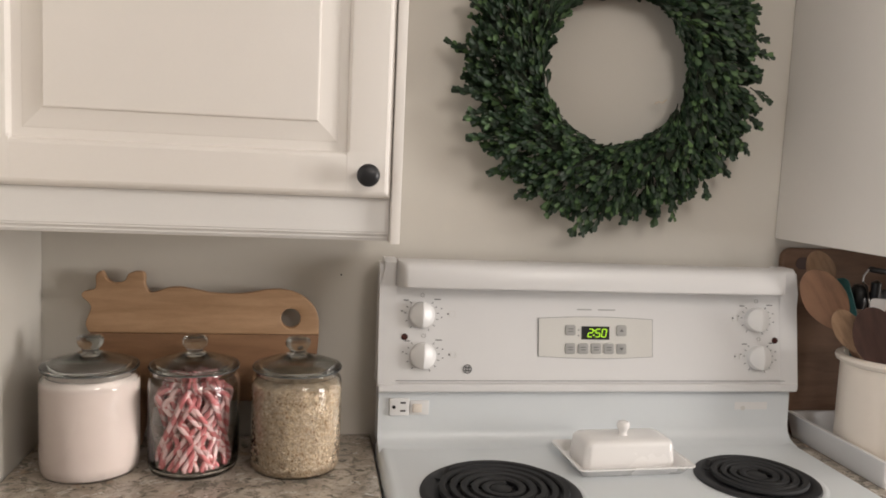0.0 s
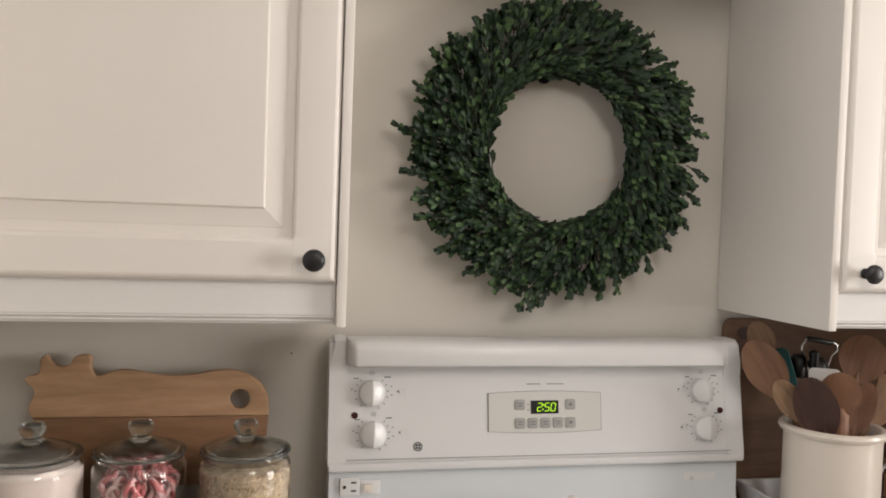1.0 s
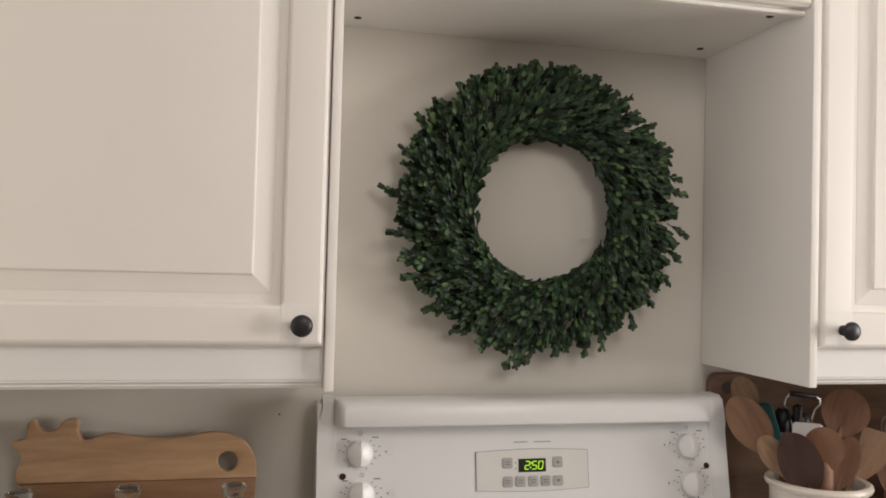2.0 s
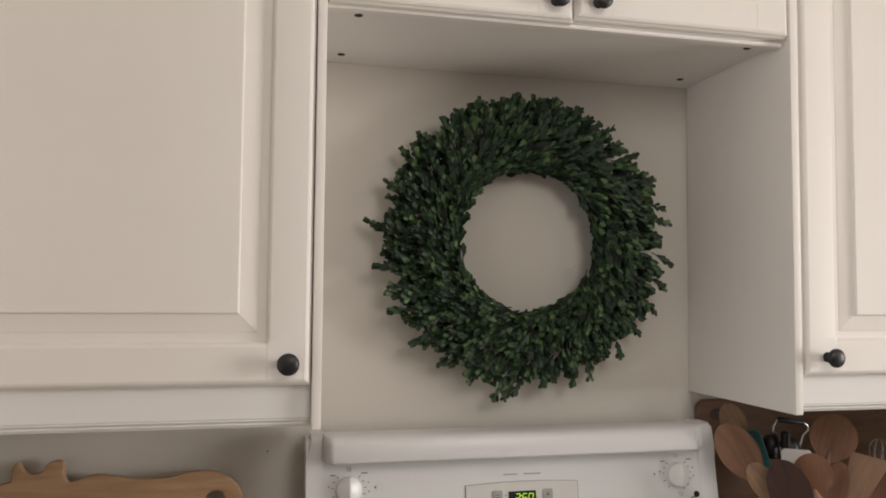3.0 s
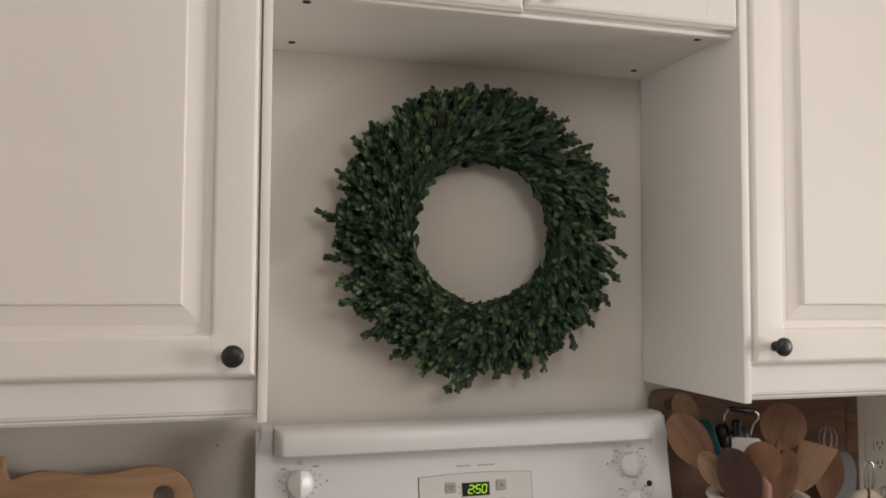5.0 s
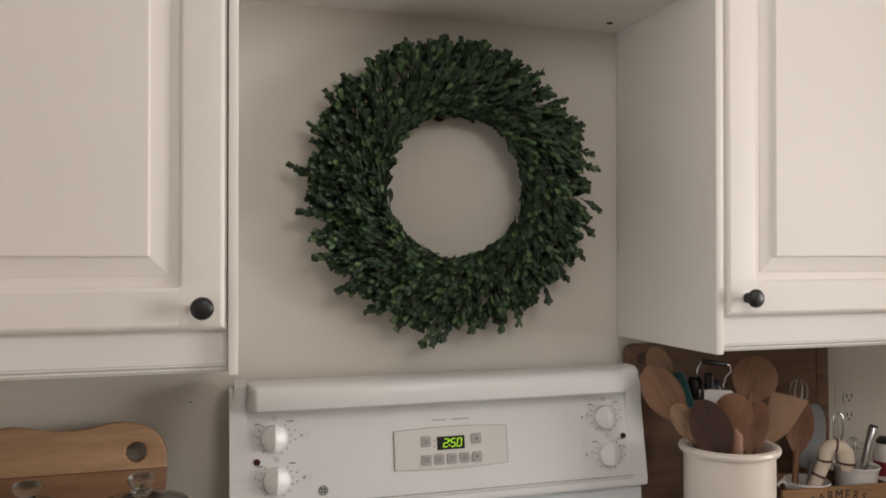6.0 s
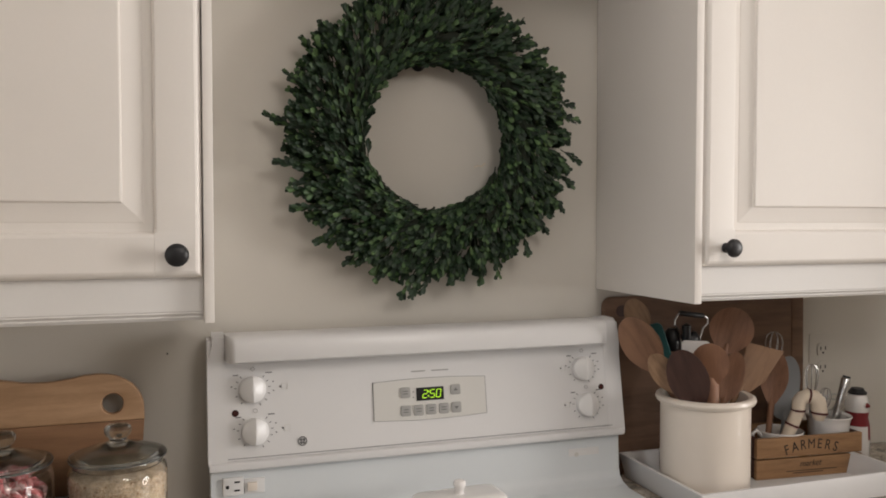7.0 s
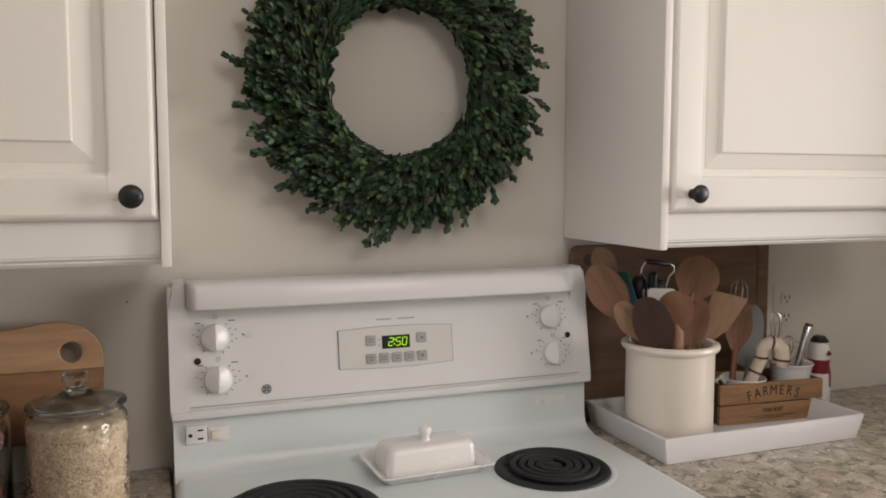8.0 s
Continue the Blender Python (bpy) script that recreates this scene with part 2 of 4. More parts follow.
CANW = surface("peppermint_white", (0.62, 0.40, 0.39), 0.2, var=0.04, coat=0.5)
CANR = surface("peppermint_red", (0.46, 0.13, 0.135), 0.2, var=0.1, coat=0.5)
JARGLASS = glass("jar_glass")
LIDGLASS = glass("lid_glass", (0.62, 0.65, 0.64), 0.12)
PANE = glass("window_glass", (1, 1, 1), 0.0)
GRANITE = granite()
MAPLE = wood("maple_board", (0.47, 0.29, 0.165), (0.34, 0.195, 0.10), (1.2, 9, 9))
CHERRY = wood("cherry_strip", (0.26, 0.135, 0.066), (0.18, 0.09, 0.042), (1.2, 9, 9))
WALNUT = wood("reddish_cutting_board", (0.215, 0.122, 0.076), (0.125, 0.070, 0.043), (1.0, 8, 8), 6)
CRATEW = wood("crate_pine", (0.36, 0.205, 0.10), (0.22, 0.115, 0.052), (1.2, 10, 10), 8, 0.7)
SPOON = wood("beech_spoon", (0.255, 0.136, 0.080), (0.135, 0.070, 0.041), (9, 9, 1.2), 8)
SPOONL = wood("pale_spoon", (0.34, 0.21, 0.125), (0.19, 0.112, 0.062), (12, 12, 1.2), 8)
SPOONR = wood("red_brown_spoon", (0.275, 0.135, 0.075), (0.145, 0.066, 0.037), (9, 9, 1.2), 8)
OCHRE = wood("ochre_spatula", (0.27, 0.150, 0.080), (0.16, 0.086, 0.043), (9, 9, 1.2), 8)
SPOOND = wood("dark_spoon", (0.075, 0.034, 0.026), (0.04, 0.018, 0.014), (9, 9, 1.2), 8)
FLOORW = wood("floor_wood", (0.26, 0.20, 0.15), (0.16, 0.12, 0.085), (1, 8, 8), 4)


def leaf_material(name, c0, c1, c2):
    m, nt, b = bare(name)
    N, L = nt.nodes.new, nt.links.new
    geo, ramp, nz = N("ShaderNodeNewGeometry"), N("ShaderNodeValToRGB"), N("ShaderNodeTexNoise")
    e = ramp.color_ramp.elements
    e[0].position, e[0].color, e[1].position, e[1].color = 0.0, (*c0, 1), 1.0, (*c2, 1)
    mid = e.new(0.68)
    mid.color = (*c1, 1)
    L(geo.outputs["Random Per Island"], ramp.inputs[0])
    setin(nz, Scale=140.0, Detail=3.0)
    mx = N("ShaderNodeMix")
    mx.data_type, mx.blend_type = "RGBA", "MULTIPLY"
    mx.inputs[0].default_value = 0.5
    L(ramp.outputs[0], mx.inputs[6]), L(nz.outputs[1], mx.inputs[7])
    L(mx.outputs[2], b.inputs["Base Color"])
    bp = N("ShaderNodeBump")
    setin(bp, Strength=0.3, Distance=0.0006)
    L(nz.outputs[0], bp.inputs["Height"]), L(bp.outputs[0], b.inputs["Normal"])
    setin(b, Roughness=0.52)
    return m


BOXWOOD = leaf_material("boxwood_leaf", (0.018, 0.038, 0.020), (0.027, 0.068, 0.028), (0.140, 0.250, 0.090))
STEM = surface("twig_brown", (0.020, 0.028, 0.015), 0.8, var=0.2)


def glow(name, col, strength):
    m, nt, b = bare(name)
    setin(b, Base_Color=(0.02, 0.02, 0.02, 1), Emission_Color=(*col, 1), Emission_Strength=strength)
    return m


LED = glow("green_led", (0.55, 1.0, 0.02), 1.1)

# ---------- the room ----------
X0, XW, X1, Y1, ZC = -0.942, -2.6, 3.40, -7.60, 2.42   # side wall, far west wall, east wall, south wall, ceiling
CT = 0.893                                   # worktop
solo("wall_north", box(XW - 0.12, X1 + 0.12, 0.0, 0.12, 0, ZC), WALL, "painted kitchen wall in warm off-white", "wall", kind="structure")
solo("wall_side", box(X0 - 0.12, X0, -0.72, -0.001, 0, ZC), WALL, "short painted side wall in warm off-white", "wall", kind="structure")


def wall_with_hole(name, axis, at, out, a0, a1, h0, h1, z0, z1):
    bm = bmesh.new()
    for u0, u1, v0, v1 in ((a0, h0, 0, ZC), (h1, a1, 0, ZC), (h0, h1, 0, z0), (h0, h1, z1, ZC)):
        if axis == "x":
            add_box(bm, min(at, out), max(at, out), u0, u1, v0, v1)
        else:
            add_box(bm, u0, u1, min(at, out), max(at, out), v0, v1)
    return solo(name, bm, WALL, "painted wall with a window opening", "wall", kind="structure")


wall_with_hole("wall_east", "x", X1, X1 + 0.12, Y1, 0, -2.5, -1.2, 0.85, 2.05)
wall_with_hole("wall_west", "x", XW, XW - 0.12, Y1, 0, -2.55, -1.25, 0.9, 2.1)
solo("wall_south", box(XW - 0.12, X1 + 0.12, Y1 - 0.12, Y1, 0, ZC), WALL, "painted wall in warm off-white", "wall", kind="structure")
solo("floor", box(XW - 0.12, X1 + 0.12, Y1 - 0.12, 0.12, -0.05, 0), FLOORW, "wooden kitchen floor", "floor", kind="structure")
solo("ceiling", box(XW - 0.12, X1 + 0.12, Y1 - 0.12, 0.12, ZC, ZC + 0.05), CEIL, "plain white ceiling", "ceiling", kind="structure")


def window(name, axis, at, h0, h1, z0, z1):
    w = thing(name, (0, 0, 0), "white framed window, out of view, letting in daylight", "window", kind="structure", in_world=True)
    f = 0.05
    for u0, u1, v0, v1 in ((h0, h0 + f, z0, z1), (h1 - f, h1, z0, z1), (h0 + f, h1 - f, z0, z0 + f), (h0 + f, h1 - f, z1 - f, z1)):
        part("window_frame", box(at, at + 0.05, u0, u1, v0, v1) if axis == "x" else box(u0, u1, at - 0.05, at, v0, v1), TRAYW, w)
    p = part("pane", box(at + 0.02, at + 0.026, h0 + f, h1 - f, z0 + f, z1 - f) if axis == "x" else box(h0 + f, h1 - f, at - 0.026, at - 0.02, z0 + f, z1 - f), PANE, w)
    p.visible_shadow = False


# unseen: added to keep the east window's light off the right backsplash
solo("light_block_wall", box(1.30, 1.40, -0.62, -0.001, 0, ZC), WALL, "unseen painted return wall added to block east window light, closing the worktop", "wall", kind="structure")
window("window_1", "x", X1 + 0.05, -2.5, -1.2, 0.85, 2.05)
# no window is in view here; it frames the added west daylight
window("assumed_west_window", "x", XW - 0.10, -2.55, -1.25, 0.9, 2.1)

# the lamp body is assumed: nothing of it is in view
lamp = thing("assumed_ceiling_lamp", (0.25, -1.95, ZC - 0.07), "assumed round white flush ceiling lamp, out of view", "lamp")
part("lamp_base", lathe([(0, 0.0695), (0.22, 0.0695), (0.225, 0.06), (0.22, 0.045), (0, 0.045)], 40), TRAYW, lamp)

# ---------- worktops and base units ----------
GAP = 0.386


def worktop(x0, x1, label):
    solo("worktop", box(x0, x1, -0.64, -0.001, CT - 0.035, CT, bevel=0.005, seg=3), GRANITE, label, "countertop")
    b = thing("base_cabinet", ((x0 + x1) / 2, -0.3, 0), "plain white base cabinet under the stone worktop", "cabinet", in_world=True)
    part("carcass", box(x0 + 0.002, x1 - 0.002, -0.6, -0.002, 0.0, CT - 0.036), CAB, b)


worktop(X0 + 0.001, -GAP, "speckled beige and grey granite worktop beside the cooker")
worktop(GAP, 1.299, "speckled beige and grey granite worktop under the tray")

# ---------- wall cabinets ----------
DF = -0.330     # front of the doors
DT = 0.020      # door thickness
CTOP = 2.18     # top of the wall cabinets


def mould(u0, u1, length, back, square=0.0):
    """A frame piece: moulded outer edge at u0, bead at u1, lying along z from 0 to length, front towards -y.
    square: the length at either end over which the inner edge stays square, where another piece butts against it."""
    s = 1 if u1 > u0 else -1
    w = abs(u1 - u0)
    prof = [(0, 0), (0, 0.0095), (0.0022, 0.0125), (0.0030, 0.0135), (0.0034, 0.0165), (0.0060, 0.0188), (0.0090, 0.0200), (w - 0.0070, 0.0200), (w - 0.0035, 0.0188), (w - 0.0012, 0.0150), (w, 0.0105), (w, 0)]
    flat = prof[:8] + [(w - 0.0035, 0.0200), (w - 0.0008, 0.0200), (w, 0.0196), (w, 0)]
    bm = bmesh.new()
    rows = []
    stations = [(0, 1, prof), (length, 1, prof)]
    if square:
        ends = prof[1:7]
        stations = [(u, h, flat) for u, h in ends] + [(square - 0.0005, 1, flat), (square + 0.004, 1, prof), (length - square - 0.004, 1, prof), (length - square + 0.0005, 1, flat)] + [(length - u, h, flat) for u, h in ends[::-1]]
    for z, limit, pf in stations:
        rows.append([bm.verts.new((u0 + s * u, back - min(h, limit), z)) for u, h in pf])
    n = len(prof)
    for a, b in zip(rows, rows[1:]):
        for i in range(n):
            bm.faces.new((a[i], a[(i + 1) % n], b[(i + 1) % n], b[i]))
    bm.faces.new(rows[0][::-1])
    bm.faces.new(rows[-1])
    return bm


def raised_panel(x0, x1, z0, z1, back):
    """The field of a door: a flat margin, a sloping bevel and a raised flat centre."""
    bm = bmesh.new()
    loops = []
    for inset, h in ((0, 0.0), (0, 0.0085), (0.016, 0.0085), (0.0175, 0.0092), (0.0420, 0.0142), (0.0432, 0.0184), (0.045, 0.0190)):
        loops.append([bm.verts.new((x, back - h, z)) for x, z in ((x0 + inset, z0 + inset), (x1 - inset, z0 + inset), (x1 - inset, z1 - inset), (x0 + inset, z1 - inset))])
    for a, b in zip(loops, loops[1:]):
        for i in range(4):
            bm.faces.new((a[i], a[(i + 1) % 4], b[(i + 1) % 4], b[i]))
    bm.faces.new(loops[-1])
    bm.faces.new(loops[0][::-1])
    return bm


def knob_mesh(x, z, front):
    prof = [(0, 0), (0.0085, 0), (0.0085, 0.002), (0.0062, 0.004), (0.0055, 0.009), (0.0065, 0.013), (0.0125, 0.0155), (0.0152, 0.019), (0.0150, 0.0225), (0.0125, 0.0255), (0.007, 0.0272), (0, 0.0278)]
    return moved(lathe(prof, 32), Matrix.Translation((x, front, z)) @ Matrix.Rotation(radians(90), 4, "X"))


def door(parent, x0, x1, z0, z1, knob_x, knob_z):
    w, back = 0.0605, DF + DT
    d = part("door", raised_panel(x0 + w - 0.004, x1 - w + 0.004, z0 + w - 0.004, z1 - w + 0.004, back), CAB, parent, "white raised-panel cabinet door", sharp=12)
    part("stile", moved(mould(0, w, z1 - z0, back, w), Matrix.Translation((x0, 0, z0))), CAB, d, sharp=14)
    part("stile", moved(mould(0, -w, z1 - z0, back, w), Matrix.Translation((x1, 0, z0))), CAB, d, sharp=14)
    lay = Matrix.Rotation(radians(90), 4, "Y")
    span = x1 - x0 - 2 * w - 0.0002
    low = moved(mould(0, -w, span, back), Matrix.Translation((x0 + w + 0.0001, 0, z0)) @ lay)
    top = moved(mould(0, w, span, back), Matrix.Translation((x0 + w + 0.0001, 0, z1)) @ lay)
    part("rail", low, CAB, d, sharp=14)
    part("rail", top, CAB, d, sharp=14)
    part("knob", knob_mesh(knob_x, knob_z, DF), BLACK, d, "round black metal knob")


def light_rail(x0, x1):
    """Pelmet strip below a wall cabinet, with a stepped lower edge."""
    prof = [(-0.294, 1.3325), (-0.310, 1.3325), (-0.310, 1.2870), (-0.3088, 1.2857), (-0.3088, 1.2838), (-0.3050, 1.2808), (-0.3042, 1.2798), (-0.3042, 1.2780), (-0.3000, 1.2735), (-0.294, 1.2735)]
    return extrude_profile(prof, x0, x1)


def wall_cabinet(x0, x1, gable, dx0, dx1, knob_x, label):
    c = thing("wall_cabinet", ((x0 + x1) / 2, -0.15, 1.272), label, "cabinet", in_world=True, group="wall cabinets")
    part("carcass", box(x0 + (0.001 if gable[0] > 0 else 0), x1 - (0.001 if gable[0] < 0 else 0), DF + DT + 0.002, -0.001, 1.345, CTOP), CAB, c)
    part("pelmet", light_rail(x0, x1), PELMET, c, "white stepped light pelmet strip", sharp=14)
    part("gable", box(*gable, -0.327, -0.001, 1.272, CTOP, bevel=0.0015), CAB, c, "tall white end panel")
    door(c, dx0, dx1, 1.3335, CTOP - 0.004, knob_x, 1.3645)
    return c


wall_cabinet(X0 + 0.002, -0.3955, (-0.3945, -0.3815), -0.936, -0.3962, -0.4285, "white wall cabinet with a raised-panel door and black knob")
wall_cabinet(0.3915, 0.98, (0.3760, 0.3905), 0.3930, 0.976, 0.4345, "white wall cabinet with a bright raised-panel door and black knob")

over = thing("bridge_cabinet", (0, -0.15, 1.886), "short white two-door cabinet bridging the wreath alcove", "cabinet", in_world=True, group="wall cabinets")
part("carcass", box(-0.381, 0.3755, DF + DT + 0.002, -0.001, 1.886, CTOP), UNDER, over)
part("edge_strip", extrude_profile([(-0.292, 1.8856), (-0.3072, 1.8856), (-0.3090, 1.8840), (-0.3090, 1.8800), (-0.3070, 1.8782), (-0.292, 1.8782)], -0.3805, 0.3735), CAB, over)
door(over, -0.379, -0.0045, 1.8825, CTOP - 0.004, -0.0355, 1.9110)
door(over, -0.0025, 0.3735, 1.8885, CTOP - 0.004, 0.0340, 1.9140)
part("filler_strip", box(-0.3805, -0.363, -0.290, -0.150, 1.8848, 1.8862), UNDER, over)
for bx, by in ((-0.329, -0.261), (-0.334, -0.054), (0.336, -0.268), (0.328, -0.061)):
    part("bolt", lathe([(0, -0.0016), (0.0035, -0.0016), (0.0036, -0.0005), (0.0065, -0.0004), (0.0068, 0.0006), (0, 0.0006)], 18, (bx, by, 1.8856)), STEM, over, "small dark screw head")

# ---------- the cooker ----------
cooker = thing("electric_cooker", (0, -0.3, 0), "white freestanding electric cooker with coil burners", "cooker", in_world=True)
TOP = 0.905
part("body", box(-0.381, 0.381, -0.62, -0.03, 0.0, 0.868, bevel=0.004), ENAMEL, cooker)


def rim_loop(bm, x0, x1, y0, y1, r, z, n=6):
    out = []
    for cx, cy, a0 in ((x1 - r, y1 - r, 0), (x0 + r, y1 - r, 90), (x0 + r, y0 + r, 180), (x1 - r, y0 + r, 270)):
        for k in range(n + 1):
            a = radians(a0 + 90 * k / n)
            out.append(bm.verts.new((cx + r * math.cos(a), cy + r * math.sin(a), z)))
    return out


def loft(bm, loops, close_first=True, close_last=True):
    n = len(loops[0])
    for a, b in zip(loops, loops[1:]):
        for i in range(n):
            bm.faces.new((a[i], a[(i + 1) % n], b[(i + 1) % n], b[i]))
    if close_first:
        bm.faces.new(loops[0][::-1])
    if close_last:
        bm.faces.new(loops[-1])
    return bm


bm = bmesh.new()
loft(bm, [rim_loop(bm, -0.382 + i, 0.382 - i, -0.645 + i, -0.055, max(0.012 - i, 0.003), z) for i, z in ((0.004, 0.868), (0.0, 0.872), (0.0, TOP - 0.008), (0.003, TOP - 0.002), (0.009, TOP + 0.0012), (0.016, TOP + 0.0006), (0.024, TOP))])
part("hob", bm, ENAMEL, cooker, "white enamel hob top")
riser = [(-0.03, 0.90), (-0.125, TOP - 0.002), (-0.112, TOP + 0.001), (-0.100, TOP + 0.005), (-0.092, TOP + 0.013), (-0.088, TOP + 0.026), (-0.084, 1.002), (-0.03, 1.002)]
part("riser", extrude_profile(riser, -0.3805, 0.3805), ENAMEL, cooker)
# backguard: recessed sloping fascia between two end caps, under a rounded visor
part("fascia", extrude_profile([(-0.03, 1.012), (-0.0985, 1.0145), (-0.070, 1.178), (-0.03, 1.19)], -0.362, 0.362), PANELW, cooker)
part("lower_lip", extrude_profile([(-0.04, 0.998), (-0.096, 0.997), (-0.1025, 1.0), (-0.1040, 1.006), (-0.1025, 1.0115), (-0.0980, 1.0138), (-0.04, 1.0138)], -0.3825, 0.3835), PANELW, cooker)
visor = [(-0.03, 1.218), (-0.078, 1.2215), (-0.098, 1.220), (-0.108, 1.2155), (-0.1125, 1.208), (-0.1155, 1.186), (-0.1150, 1.180), (-0.1115, 1.177), (-0.104, 1.1765), (-0.066, 1.1785), (-0.03, 1.18)]
bm = bmesh.new()
rows = []
for end, way, reach_in in ((-0.3560, 1, 0.016), (0.3510, -1, 0.030)):
    steps = [(end + way * reach_in * d, math.sqrt(1 - (1 - d) ** 2)) for d in (0.0, 0.02, 0.07, 0.16, 0.3, 0.5, 0.75, 1.0)]
    rows += [[bm.verts.new((x, y if y > -0.074 else -0.074 + (y + 0.074) * f, z)) for y, z in visor] for x, f in (steps if way > 0 else steps[::-1])]
loft(bm, rows)
part("visor", bm, PANELW, cooker)
cap = [(-0.03, 0.997), (-0.096, 0.997), (-0.1006, 1.001), (-0.1003, 1.008), (-0.0912, 1.06), (-0.0755, 1.15), (-0.0752, 1.175), (-0.0755, 1.205), (-0.073, 1.2155), (-0.066, 1.2205), (-0.03, 1.2205)]
for x0, x1 in ((-0.3845, -0.3565), (0.3520, 0.3860)):
    bm = extrude_profile(cap, x0, x1)
    bmesh.ops.bevel(bm, geom=[e for e in bm.edges if max(abs(v.co.x) for v in e.verts) - 1e-6 < max(abs(x0), abs(x1)) < min(abs(v.co.x) for v in e.verts) + 1e-6 and min(v.co.y for v in e.verts) < -0.06], offset=0.008, segments=4, affect="EDGES")
    part("end_cap", bm, PANELW, cooker)

# everything printed or fixed on the sloping fascia: u along x, v up the slope from its lower edge
SLOPE = math.atan2(0.0285, 0.1635)
FAS = Matrix.Translation((0, -0.0985, 1.0145)) @ Matrix.Rotation(-SLOPE, 4, "X")


def on_fascia(bm, u, v, lift=0.0):
    return moved(bm, FAS @ Matrix.Translation((u, -lift, v)))


def zv(z):
    return (z - 1.0145) / math.cos(SLOPE)


def ridged_knob(r=0.0222, low=0.0105, high=0.0235):
    """A round knob whose top rises to a sharp ridge across the middle; its front faces -y."""
    n, rings = 40, []
    bm = bmesh.new()
    for f, base in ((1.0, 0.0), (1.0, 0.004), (0.985, None), (0.95, None), (0.85, None), (0.6, None), (0.3, None), (0.08, None)):
        ring = []
        for k in range(n):
            a = 2 * math.pi * k / n
            x, z = r * f * math.cos(a), r * f * math.sin(a)
            peak = low + (high - low) * (1 - abs(x) / r) * (1 - 0.45 * (z / r) ** 2)
            h = base if base is not None else peak - (0.003 if f > 0.97 else 0.0008 if f > 0.9 else 0)
            ring.append(bm.verts.new((x, -h, z)))
        rings.append(ring)
    return loft(bm, rings)


def control_knob(x, z, turn):
    part_k = on_fascia(moved(ridged_knob(), Matrix.Rotation(radians(turn), 4, "Y")), x, zv(z))
    k = part("control_knob", part_k, KNOBW, cooker, "round white plastic control knob with a ridge", sharp=30)
    part("off_mark", on_fascia(plate([circle(0, 0, 0.0036, 16), circle(0, 0, 0.0029, 16)[::-1]], 0.0008), x + 0.001, zv(z) + 0.0335, 0.0002), GREYB, k)
    for a in (-140, -112, -84, -62, -42, 42, 62, 84, 106, 130, 154):
        bar = box(-0.0006, 0.0006, -0.0007, 0, 0.0260, 0.0298)
        part("dial_mark", on_fascia(moved(bar, Matrix.Rotation(radians(a), 4, "Y")), x, zv(z), 0.0002), PRINT, k)
    for du, dv, w in ((-0.027, 0.0245, 0.009), (0.027, 0.0265, 0.011), (0.034, 0.011, 0.0025), (0.0345, -0.004, 0.0025), (-0.034, 0.006, 0.0025)):
        part("dial_mark", on_fascia(box(-w / 2, w / 2, -0.0007, 0, -0.0009, 0.0009), x + du, zv(z) + dv, 0.0002), PRINT, k)
    s = 1 if x < 0 else -1
    part("burner_mark", on_fascia(plate([round_rect(-0.005, 0.005, -0.005, 0.005, 0.0012), round_rect(-0.0044, 0.0044, -0.0044, 0.0044, 0.001)], 0.0008), x + 0.006 + s * 0.047, zv(z) + 0.002, 0.0002), BEZEL, k)
    part("burner_mark", on_fascia(plate([circle(0, 0, 0.0016, 10)], 0.0008), x + s * 0.0455, zv(z) + 0.002, 0.0003), PRINT, k)


for kx, kz, tn in ((-0.312, 1.1275, 0), (-0.309, 1.0595, 2), (0.304, 1.1275, 0), (0.308, 1.0595, 0)):
    control_knob(kx, kz, tn)
for sx in (-0.3405, 0.3415):
    part("pilot_lamp", on_fascia(moved(lathe([(0, 0), (0.0058, 0), (0.0054, 0.0016), (0, 0.0022)], 18), Matrix.Rotation(radians(90), 4, "X")), sx, zv(1.0905)), PILOT, cooker, "small dark red indicator lamp")
# oven control: beige bezel, clock window and buttons
bez = [(-0.106 + 0.209 * k / 12, 0.1245 + 0.0035 * math.sin(math.pi * k / 12)) for k in range(13)]
bez += [(0.103 - 0.209 * k / 12, 0.060 - 0.0035 * math.sin(math.pi * k / 12)) for k in range(13)]
bez = [(x, zv(1.0 + z)) for x, z in bez]
edge = part("clock_panel_edge", on_fascia(plate([[(x * 1.012, (z - 0.079) * 1.02 + 0.079) for x, z in bez]], 0.0008), 0, 0, 0.0001), PRINT, cooker)
clock = part("clock_panel", on_fascia(plate([bez], 0.0018), 0, 0, 0.0003), BEZEL, cooker, "beige oven control panel with curved edges")
part("clock_window", on_fascia(box(-0.0255, 0.0255, -0.0012, 0, -0.0115, 0.0115), -0.003, zv(1.1005), 0.0021), BLACKG, clock, "black clock window")


def digit(segments, u, v):
    """Slanted seven-segment figure."""
    w, h, t = 0.0039, 0.0068, 0.0013
    bars = {"a": (0, h, 1), "g": (0, 0, 1), "d": (0, -h, 1), "f": (-w, h / 2, 0), "b": (w, h / 2, 0), "e": (-w, -h / 2, 0), "c": (w, -h / 2, 0)}
    lean = Matrix(((1, 0, 0.16, 0), (0, 1, 0, 0), (0, 0, 1, 0), (0, 0, 0, 1)))
    for s in segments:
        x, z, flat = bars[s]
        dx, dz = (w * 0.85, t / 2) if flat else (t / 2, h * 0.43)
        part("clock_digit", on_fascia(moved(box(x - dx, x + dx, -0.0006, 0, z - dz, z + dz), lean), u, v, 0.0034), LED, clock)


